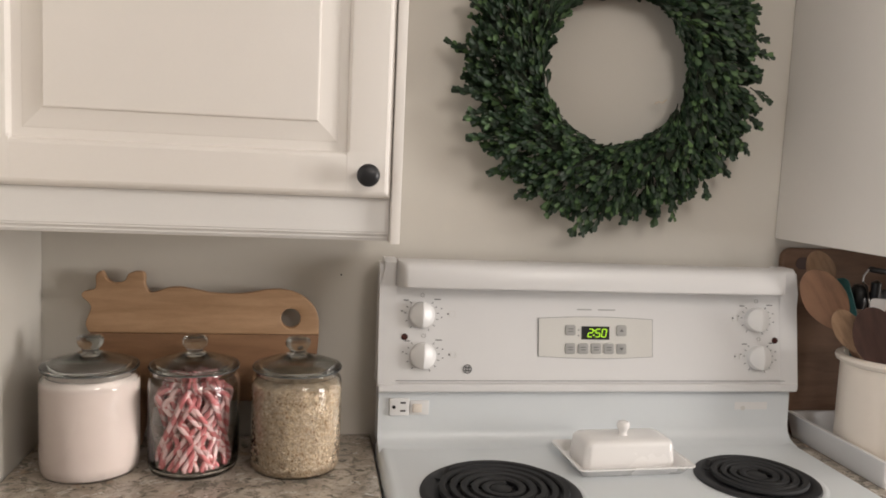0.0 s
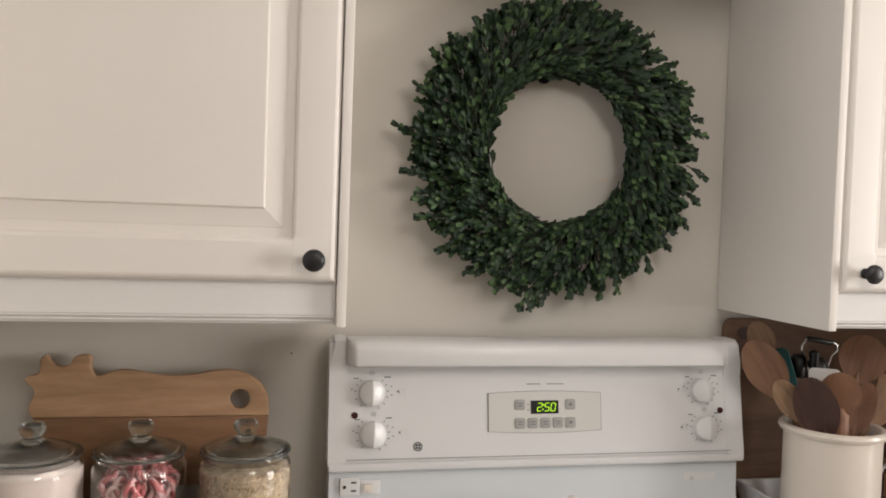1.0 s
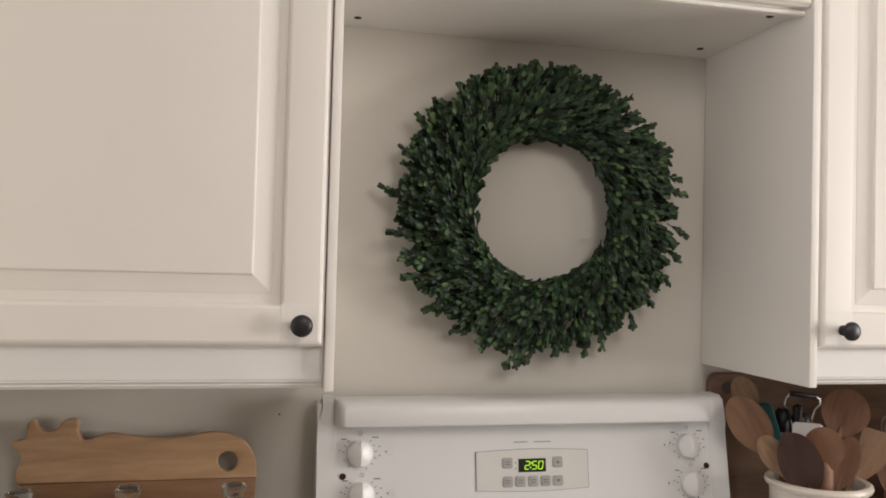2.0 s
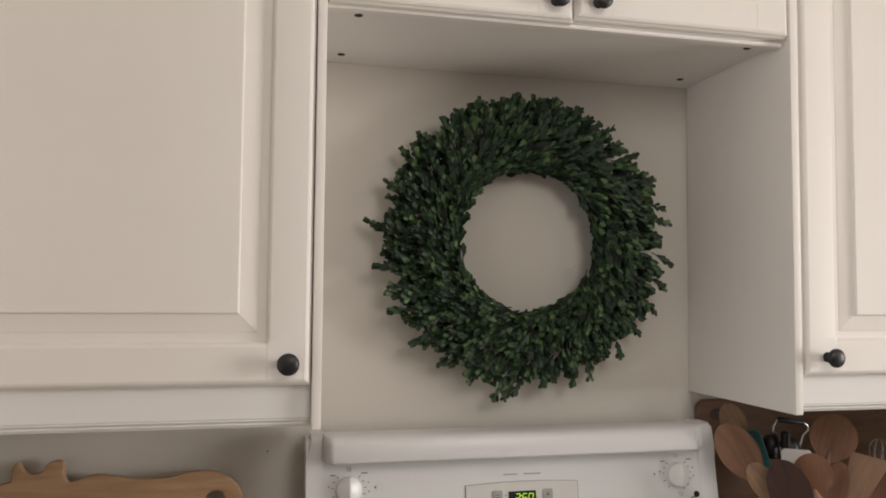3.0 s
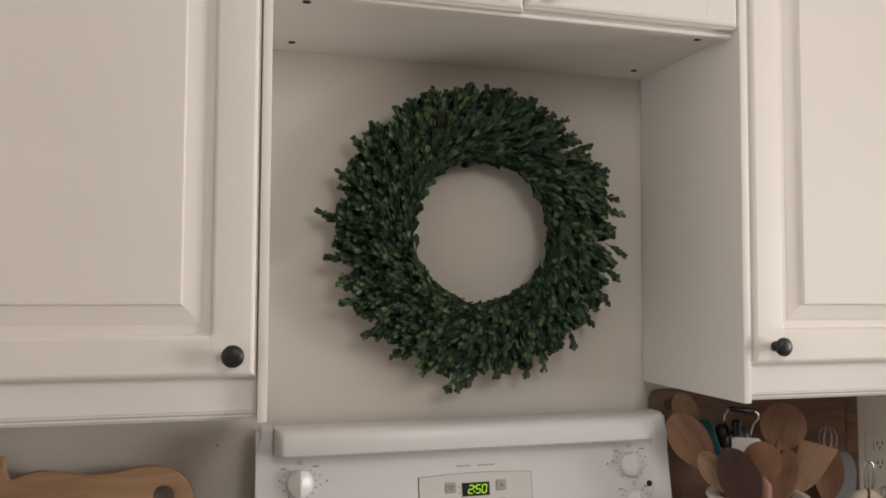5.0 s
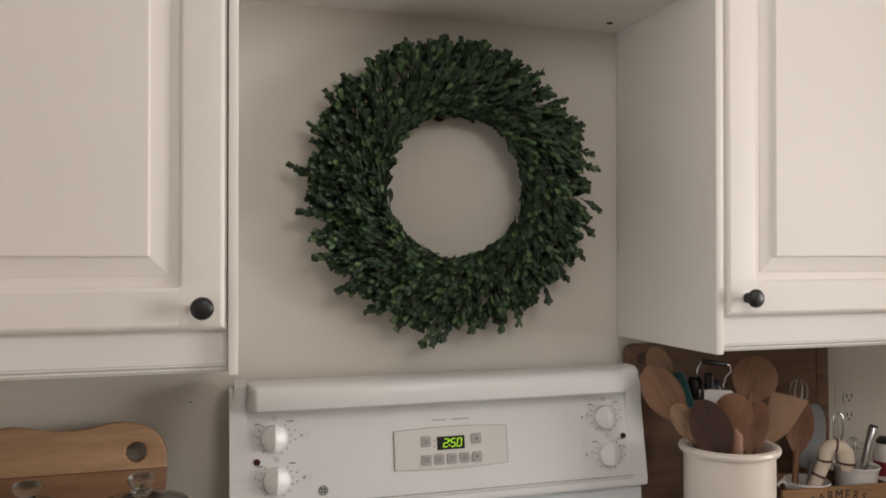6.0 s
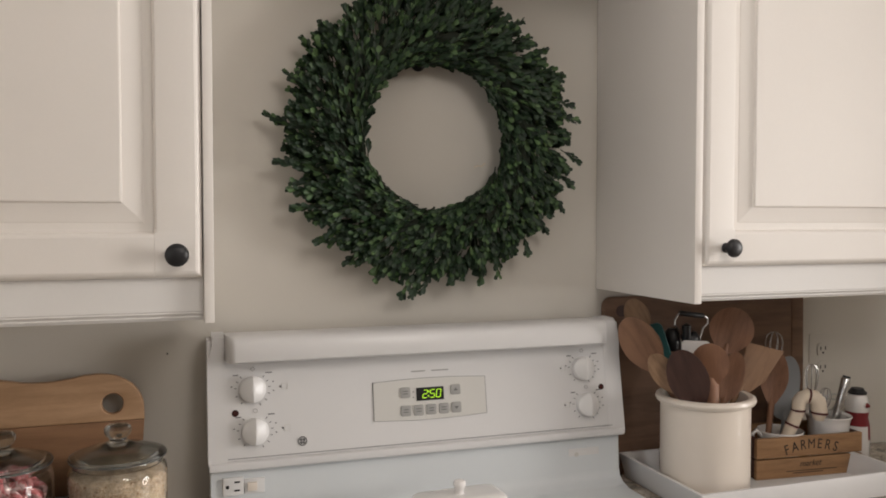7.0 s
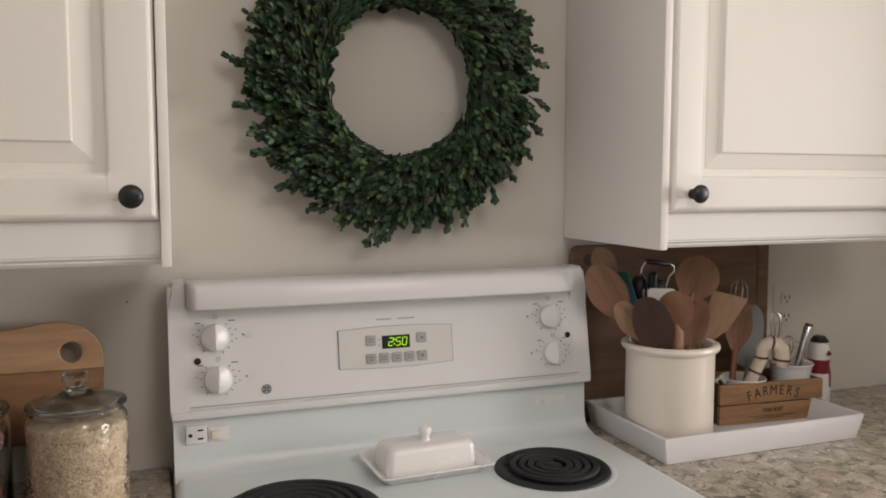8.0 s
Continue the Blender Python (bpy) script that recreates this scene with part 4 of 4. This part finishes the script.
# ---------- tray corner ----------
cutb = thing("large_cutting_board", (0.634, -0.007, CT), "large reddish wooden cutting board leaning behind the crock", "cutting board")
LB = Matrix.Rotation(radians(-0.8), 4, "X")
part("board", moved(plate([round_rect(-0.247, 0.216, 0.0, 0.362, 0.02)], 0.018, 0.003), LB), WALNUT, cutb)
part("end_strip", moved(plate([round_rect(0.2168, 0.249, 0.0, 0.362, 0.012)], 0.018, 0.003), LB), WALNUT, cutb, "wooden end strip across the grain")
part("handle_slot", moved(plate([round_rect(-0.222, -0.150, 0.322, 0.345, 0.011)], 0.0012), LB @ Matrix.Translation((0, -0.0176, 0))), SPOOND, cutb)

tray = thing("tray", (0.641, -0.167, CT), "white rectangular tray with low flared sides on the worktop", "tray")
bm = bmesh.new()
loft(bm, [rim_loop(bm, -a, a, -b, b, r, z, 4) for a, b, r, z in ((0.216, 0.125, 0.004, 0.0), (0.218, 0.127, 0.004, 0.001), (0.2285, 0.1345, 0.004, 0.0475), (0.2280, 0.1340, 0.004, 0.0485), (0.2220, 0.1280, 0.003, 0.0485), (0.2215, 0.1275, 0.003, 0.0478), (0.2115, 0.1205, 0.003, 0.0065), (0.210, 0.119, 0.003, 0.006))])
part("tray_body", bm, TRAYW, tray)
TF = CT + 0.0062

CR = (0.5115, -0.176)
crock = thing("utensil_crock", (*CR, TF), "cream stoneware crock holding wooden kitchen utensils", "crock")
R = 0.0815
part("crock_body", lathe([(0, 0), (R - 0.004, 0), (R - 0.001, 0.003), (R, 0.008), (R, 0.167), (R, 0.1695), (R - 0.0063, 0.1695), (R - 0.0065, 0.02), (R - 0.012, 0.008), (0, 0.007)], 72), CREAM, crock)
part("crock_rim", lathe([(R - 0.0062, 0.1697), (R + 0.0008, 0.1697), (R + 0.0020, 0.1702), (R + 0.007, 0.1725), (R + 0.0095, 0.178), (R + 0.008, 0.183), (R + 0.003, 0.1855), (R - 0.004, 0.184), (R - 0.006, 0.179), (R - 0.0062, 0.1697)], 72), CREAM, crock, "rolled cream rim of the crock")


def spoon_mesh(w, h, length, dish=0.006, flat=False, rod=0.0055, taper=0.25):
    """Handle up z from 0 to length, then a bowl of half-width w and half-height h. The hollow faces -y."""
    bm = bmesh.new()
    add_tube(bm, [(0, 0.001, 0), (0, 0.001, length * 0.5), (0, 0.003, length), (0, 0.004, length + h * 0.35)], [rod, rod * 1.05, rod * 1.25, rod * 0.5], 10)
    c, n, k = length + h * 0.92, 28, 6
    fr, bk = [], []
    for i in range(1, k + 1):
        s = i / k
        ring_f, ring_b = [], []
        for j in range(n):
            a = 2 * math.pi * j / n
            sx, sz = math.cos(a), math.sin(a)
            wx = w * (1 - taper * max(0, -sz) ** 1.5)
            x, z = wx * s * sx, c + h * s * sz
            deep = 0 if flat else dish * (1 - s * s)
            rim = 0.0016 * (1 - s ** 6)
            ring_f.append(bm.verts.new((x, deep - 0.0022 + (0.0012 if s > 0.95 else 0), z)))
            ring_b.append(bm.verts.new((x, deep + 0.0018 + rim - (0.001 if s > 0.95 else 0), z)))
        fr.append(ring_f), bk.append(ring_b)
    for rings, y0, flip in ((fr, (0 if flat else dish) - 0.0022, False), (bk, (0 if flat else dish) + 0.0034, True)):
        cv = bm.verts.new((0, y0, c))
        for j in range(n):
            q = (cv, rings[0][j], rings[0][(j + 1) % n])
            bm.faces.new(q[::-1] if flip else q)
        for a, b in zip(rings, rings[1:]):
            for j in range(n):
                q = (a[j], b[j], b[(j + 1) % n], a[(j + 1) % n])
                bm.faces.new(q[::-1] if flip else q)
    for j in range(n):
        bm.faces.new((fr[-1][j], bk[-1][j], bk[-1][(j + 1) % n], fr[-1][(j + 1) % n]))
    return bm


def blade_mesh(outline, length, rod=0.0055, thick=0.005):
    """A flat blade from an (x, z) outline above a round handle."""
    bm = moved(plate([outline], thick, 0.0012), Matrix.Translation((0, thick / 2, length)))
    add_tube(bm, [(0, 0, 0), (0, 0, length * 0.5), (0, 0, length + 0.012)], [rod, rod, rod * 0.8], 10)
    return bm


def stand(ob, base, tip, face=(-0.58, -0.81, 0.0)):
    """Set a utensil with its foot at base, leaning towards tip, its front turned to face."""
    b, d = Vector(base), (Vector(tip) - Vector(base)).normalized()
    back = -Vector(face)
    back = (back - d * back.dot(d)).normalized()
    ob.matrix_world = Matrix.Translation(b) @ Matrix((back.cross(d), back, d)).transposed().to_4x4()
    return ob


def utensil(name, bm, mats, base, tip, label, category, face=(-0.58, -0.81, 0.0)):
    ob = new(name, to_mesh(name, bm, mats))
    stand(ob, base, tip, face)
    return tagged(ob, label, category, "utensils in the crock")


FZ = TF + 0.014


def reach(base, centre, h):
    """Handle length that brings a head of half-height h to its centre."""
    return (Vector(centre) - Vector(base)).length - h * 0.92


def wooden_spoon(base, centre, w, h, mats, label, dish=0.006, flat=False, taper=0.25, rod=0.0055):
    return utensil("wooden_spoon", spoon_mesh(w, h, reach(base, centre, h), dish, flat, rod, taper), mats, base, centre, label, "spoon")


cx, cy = CR
wooden_spoon((cx + 0.045, cy - 0.01, FZ), (0.390, -0.150, 1.178), 0.0355, 0.060, SPOON, "large streaky beech spoon leaning in the crock", 0.003)
wooden_spoon((cx + 0.03, cy + 0.02, FZ), (0.417, -0.092, 1.224), 0.024, 0.036, SPOONL, "pale wooden spoon at the back of the crock")
wooden_spoon((cx + 0.060, cy - 0.02, FZ), (0.413, -0.190, 1.130), 0.023, 0.046, SPOONL, "small pale wooden spoon with streaky grain", 0.004)
wooden_spoon((cx + 0.03, cy - 0.03, FZ), (0.441, -0.224, 1.122), 0.036, 0.064, SPOOND, "dark brown oval wooden spoon", 0.007, taper=0.35)
wooden_spoon((cx - 0.01, cy - 0.04, FZ), (0.492, -0.216, 1.146), 0.0345, 0.0400, SPOONR, "reddish round-headed wooden spoon", 0.004, taper=0.40, rod=0.0120)
wooden_spoon((cx - 0.02, cy + 0.03, FZ), (0.597, -0.140, 1.195), 0.042, 0.046, SPOONR, "big round red-brown wooden spoon", 0.008)
wooden_spoon((cx - 0.01, cy, FZ), (0.566, -0.180, 1.112), 0.0225, 0.050, SPOONR, "small red-brown wooden spoon", 0.005)
spat = [(-0.010, -0.012), (0.012, -0.012), (0.031, 0.034), (0.034, 0.108), (-0.032, 0.086), (-0.014, 0.012)]
bs_, tp_ = (cx - 0.050, cy - 0.004, FZ), (0.594, -0.173, 1.088)
utensil("wooden_spatula", blade_mesh(spat, (Vector(tp_) - Vector(bs_)).length), OCHRE, bs_, tp_, "square-ended pale wooden spatula", "spatula")
wh = round_rect(-0.026, 0.026, 0.0, 0.07, 0.008)
bs_, tp_ = (cx, cy + 0.03, FZ), (0.499, -0.163, 1.114)
utensil("rubber_spatula", blade_mesh(wh, (Vector(tp_) - Vector(bs_)).length, 0.005, 0.007), WHITEP, bs_, tp_, "white silicone spatula among wooden spoons", "spatula")
tl = round_rect(-0.024, 0.024, 0.0, 0.085, 0.012)
bs_, tp_ = (cx + 0.02, cy + 0.05, FZ), (0.455, -0.118, 1.13)
utensil("teal_spatula", blade_mesh(tl, (Vector(tp_) - Vector(bs_)).length, 0.005, 0.004), TEAL, bs_, tp_, "dark teal silicone spatula", "spatula")
# wire masher with a black grip, standing upside down at the back
mash = thing("masher", (0.516, -0.125, FZ), "steel wire masher with a black grip", "masher")
for s in (-1, 1):
    part("wire", tube([(0.012 * s, 0, 0), (0.014 * s, 0.004, 0.24), (0.028 * s, 0.002, 0.286), (0.038 * s, 0, 0.296), (0.037 * s, 0, 0.306), (0.029 * s, 0, 0.314 - 0.003 * s), (0.020 * s, 0, 0.314 - 0.003 * s)], 0.0017, 8), STEEL, mash)
part("grip", moved(tube([(-0.028, 0, 0.318), (-0.024, 0, 0.318), (0.024, 0, 0.311), (0.028, 0, 0.310)], [0.0035, 0.0055, 0.0055, 0.0035], 10), Matrix.Identity(4)), BLACK, mash, "black wooden grip")
part("clamp", lathe([(0, 0.245), (0.013, 0.245), (0.015, 0.252), (0.014, 0.280), (0.008, 0.288), (0, 0.288)], 20, (-0.035, 0.012, 0)), BLACKG, mash)
part("clamp", lathe([(0, 0.232), (0.017, 0.234), (0.020, 0.245), (0.019, 0.268), (0.012, 0.280), (0, 0.282)], 20, (0.004, 0.010, 0)), BLACKG, mash)
part("clamp", lathe([(0, 0.265), (0.008, 0.265), (0.009, 0.295), (0, 0.30)], 14, (-0.018, -0.01, 0)), BLACKG, mash)


def whisk(base, centre, w, h, label):
    k = thing("whisk", base, label, "whisk")
    b, d = Vector(base), (Vector(centre) - Vector(base)).normalized()
    L = (Vector(centre) - b).length
    m = Matrix.Translation(b) @ d.to_track_quat("Z", "Y").to_matrix().to_4x4()
    k.matrix_world = m
    part("whisk_handle", tube([(0, 0, 0), (0, 0, max(L - h, 0.02))], 0.0045, 10), STEEL, k)
    for i in range(4):
        a = math.pi * i / 4
        pts = []
        for s in range(17):
            f = s / 16
            rad = w * math.cos(math.pi * f) * (abs(math.sin(math.pi * f)) ** 0.45)
            pts.append((rad * math.cos(a), rad * math.sin(a), L - h + 2 * h * (math.sin(math.pi * f) ** 0.7)))
        part("whisk_wire", tube(pts, 0.0011, 5), CHROME, k)


whisk((0.744, -0.080, TF + 0.03), (0.758, -0.072, 1.142), 0.029, 0.034, "steel wire balloon whisk")
wooden_spoon((0.704, -0.115, TF + 0.02), (0.740, -0.095, 1.083), 0.028, 0.058, SPOONR, "reddish wooden spoon standing in the crate", taper=0.55)
gs = smooth_loop([(-0.020, 0.0), (0.022, 0.0), (0.026, 0.06), (0.022, 0.11), (0.004, 0.135), (-0.016, 0.12), (-0.023, 0.06)], 5)
bs_, tp_ = (0.744, -0.108, TF + 0.016), (0.777, -0.082, 0.997)
utensil("slotted_turner", blade_mesh(gs, (Vector(tp_) - Vector(bs_)).length, 0.004, 0.002), GREYS, bs_, tp_, "grey metal turner behind the crate", "turner")

# ---------- crate with writing ----------
crate = thing("wooden_crate", (0.7715, -0.112, TF), "small brown wooden crate lettered FARMERS market", "crate", rz=-4.5)
CW, CD = 0.1220, 0.0575
for z0, z1 in ((0.0, 0.0385), (0.0415, 0.0810)):
    part("slat", box(-CW, CW, -CD, -CD + 0.009, z0, z1, bevel=0.0012), CRATEW, crate)
    part("slat", box(-CW, CW, CD - 0.009, CD, z0, z1, bevel=0.0012), CRATEW, crate)
    for s in (-1, 1):
        x = s * (CW - 0.0055)
        part("end_board", box(x - 0.0045, x + 0.0045, -CD + 0.0095, CD - 0.0095, z0, z1, bevel=0.001), SPOOND, crate)
part("bottom", box(-CW + 0.011, CW - 0.011, -CD + 0.0095, CD - 0.0095, 0.0005, 0.006), CRATEW, crate)
INK = surface("dark_brown_ink", (0.035, 0.022, 0.016), 0.7, var=0.1)


def lettering(text, size, m, mat, shear=0.0):
    cu = bpy.data.curves.new("lettering", "FONT")
    cu.body, cu.size, cu.align_x, cu.extrude, cu.shear = text, size, "CENTER", 0.0003, shear
    ob = bpy.data.objects.new("lettering", cu)
    scene.collection.objects.link(ob)
    me = bpy.data.meshes.new_from_object(ob.evaluated_get(bpy.context.evaluated_depsgraph_get()))
    bpy.data.objects.remove(ob)
    b_ = bmesh.new()
    b_.from_mesh(me)
    return moved(b_, m @ Matrix.Rotation(radians(90), 4, "X"))


for i, ch in enumerate("FARMERS"):
    a = radians((i - 3) * 6.2)
    rad = 0.165
    m = Matrix.Translation((rad * math.sin(a) * 1.02 + 0.002, -CD - 0.0004, 0.0560 - rad * (1 - math.cos(a)))) @ Matrix.Rotation(a, 4, "Y")
    part("letter", lettering(ch, 0.0285, m @ Matrix.Diagonal((0.82, 1, 1, 1)), INK), INK, crate)
part("lettering", lettering("market", 0.017, Matrix.Translation((0.0, -CD - 0.0004, 0.0215)), INK, 0.35), INK, crate)
for u0, u1, z in ((-0.055, 0.062, 0.0125), (-0.04, 0.03, 0.0085)):
    part("underline", box(u0, u1, -CD - 0.0006, -CD + 0.001, z, z + 0.0013), INK, crate)

# pots and things in the crate
cup = thing("white_cup", (0.737, -0.118, TF + 0.0065), "white cup with curved rim in the crate", "cup")
part("cup_body", lathe([(0, 0), (0.030, 0), (0.036, 0.01), (0.042, 0.055), (0.0455, 0.0755), (0.044, 0.0775), (0.041, 0.070), (0.033, 0.012), (0, 0.006)], 40), CERAMIC, cup)
part("cup_handle", tube([(-0.042, 0.004, 0.066), (-0.056, 0.004, 0.080), (-0.066, 0.004, 0.072), (-0.062, 0.004, 0.05), (-0.041, 0.004, 0.035)], 0.0045, 10), CERAMIC, cup)
ram = thing("white_ramekin", (0.859, -0.120, TF + 0.0065), "white ramekin holding steel tools in the crate", "ramekin")
part("ramekin_body", lathe([(0, 0), (0.036, 0), (0.039, 0.006), (0.0405, 0.085), (0.043, 0.094), (0.0455, 0.098), (0.044, 0.100), (0.039, 0.096), (0.036, 0.012), (0, 0.006)], 44), CERAMIC, ram)
# felt candy cane
fc = thing("felt_candy_cane", (0.722, -0.140, TF + 0.055), "cream felt candy cane with brown stripes", "decoration", rz=-20)
arc = [(0.0, 0, 0.0), (0.020, 0, 0.045), (0.032, 0, 0.075)]
arc += [(0.052 - 0.021 * math.cos(t), 0, 0.084 + 0.020 * math.sin(t)) for t in (0.4, 0.9, 1.5, 2.1, 2.7)]
arc += [(0.074, 0, 0.070), (0.073, 0, 0.055)]
rs = [0.011, 0.0125, 0.013, 0.0135, 0.014, 0.0145, 0.015, 0.0155, 0.0155, 0.009]
part("felt_body", tube(arc, rs, 12), CREAMC, fc)
for i in (1, 2, 5, 8):
    p, q = Vector(arc[i]), Vector(arc[min(i + 1, 9)])
    d = (q - p).normalized()
    part("stripe", tube([p - d * 0.0022, p + d * 0.0022], rs[i] + 0.0008, 14), BROWNR, fc)
peel = thing("peeler", (0.850, -0.118, TF + 0.02), "chrome handled tool in the ramekin", "tool")
peel.matrix_world = pose(0.862, -0.116, TF + 0.028, 4, 13, 0)
part("peeler_handle", tube([(0, 0, 0.0), (0, 0, 0.10), (0, 0, 0.155), (0, 0, 0.158)], [0.006, 0.0085, 0.010, 0.008], 16), CHROME, peel)
part("end_cap", tube([(0, 0, 0.1585), (0, 0, 0.162)], [0.0085, 0.0075], 14), BLACK, peel)
whisk((0.828, -0.105, TF + 0.06), (0.842, -0.090, 1.070), 0.020, 0.036, "small steel whisk in the ramekin")
whisk((0.848, -0.110, TF + 0.05), (0.868, -0.100, 1.030), 0.018, 0.026, "small steel beater in the ramekin")
part_o = thing("cutter_ring", (0.900, -0.098, TF + 0.10), "thin steel wire ring resting on the ramekin", "tool")
part("ring_wire", tube([(0.026 * math.cos(t * 0.393), 0.010 * math.sin(t * 0.393), 0.036 + 0.003 * math.sin(t * 0.393)) for t in range(17)], 0.0015, 6), STEEL, part_o)
part("ring_leg", tube([(-0.026, 0, 0.036), (-0.045, -0.010, 0.004)], 0.0012, 6), STEEL, part_o)
part("ring_leg", tube([(0, -0.010, 0.034), (-0.030, -0.012, 0.0)], 0.0012, 6), STEEL, part_o)

# painted winter figure on the worktop: one plain mesh
prof = [(0, 0), (0.023, 0), (0.026, 0.006), (0.0275, 0.04), (0.026, 0.07), (0.0225, 0.088), (0.024, 0.100), (0.0245, 0.115), (0.022, 0.129), (0.017, 0.136), (0.0195, 0.138), (0.0195, 0.142), (0.015, 0.145), (0.013, 0.150), (0, 0.152)]
bm = lathe(prof, 36)
for f in bm.faces:
    z = f.calc_center_median().z
    x = f.calc_center_median()
    f.material_index = 2 if z > 0.1385 else (1 if 0.078 < z < 0.094 or (x.x * 0.40 - x.y * 0.91 > 0.0 and x.x > -0.006 and 0.034 < z < 0.09) else 0)
add_lathe(bm, [(0, -0.006), (0.006, -0.003), (0.007, 0.001), (0, 0.007)], 10, (-0.008, -0.0245, 0.116))
for f in bm.faces:
    if (f.calc_center_median() - Vector((-0.008, -0.0245, 0.116))).length < 0.012 and len(f.verts) <= 4 and f.calc_area() < 3e-5 and f.calc_center_median().y < -0.0235:
        f.material_index = 1
solo("ceramic_figure", bm, [CERAMIC, RED, BLACK], "white ceramic winter figure with a red scarf", "figurine", (0.984, -0.072, CT), rz=20)

# wall socket behind the crate
ws = thing("wall_socket", (0.953, 0, 1.098), "white double wall socket on the backsplash", "socket")
part("face_plate", plate([round_rect(-0.036, 0.036, -0.058, 0.058, 0.004)], 0.0016, 0.0006), WALL, ws)
for dz in (0.021, -0.021):
    rec = part("receptacle", moved(plate([round_rect(-0.016, 0.016, -0.0145, 0.0145, 0.010)], 0.002), Matrix.Translation((0, -0.0028, dz))), WALL, ws)
    for du in (-0.0065, 0.0065):
        part("slot", moved(box(du - 0.0012, du + 0.0012, -0.0055, -0.0046, -0.001, 0.007), Matrix.Translation((0, 0, dz))), BLACKG, rec)
    part("slot", moved(plate([circle(0, -0.007, 0.0024, 10)], 0.0008), Matrix.Translation((0, -0.0047, dz))), BLACKG, rec)
# a small nail in the wall above the jars
solo("nail", moved(lathe([(0, 0), (0.0016, 0), (0.0013, 0.0008), (0, 0.001)], 10), Matrix.Rotation(radians(90), 4, "X")), STEM, "tiny dark nail head in the painted wall", "nail", (-0.447, -0.0002, 1.182))
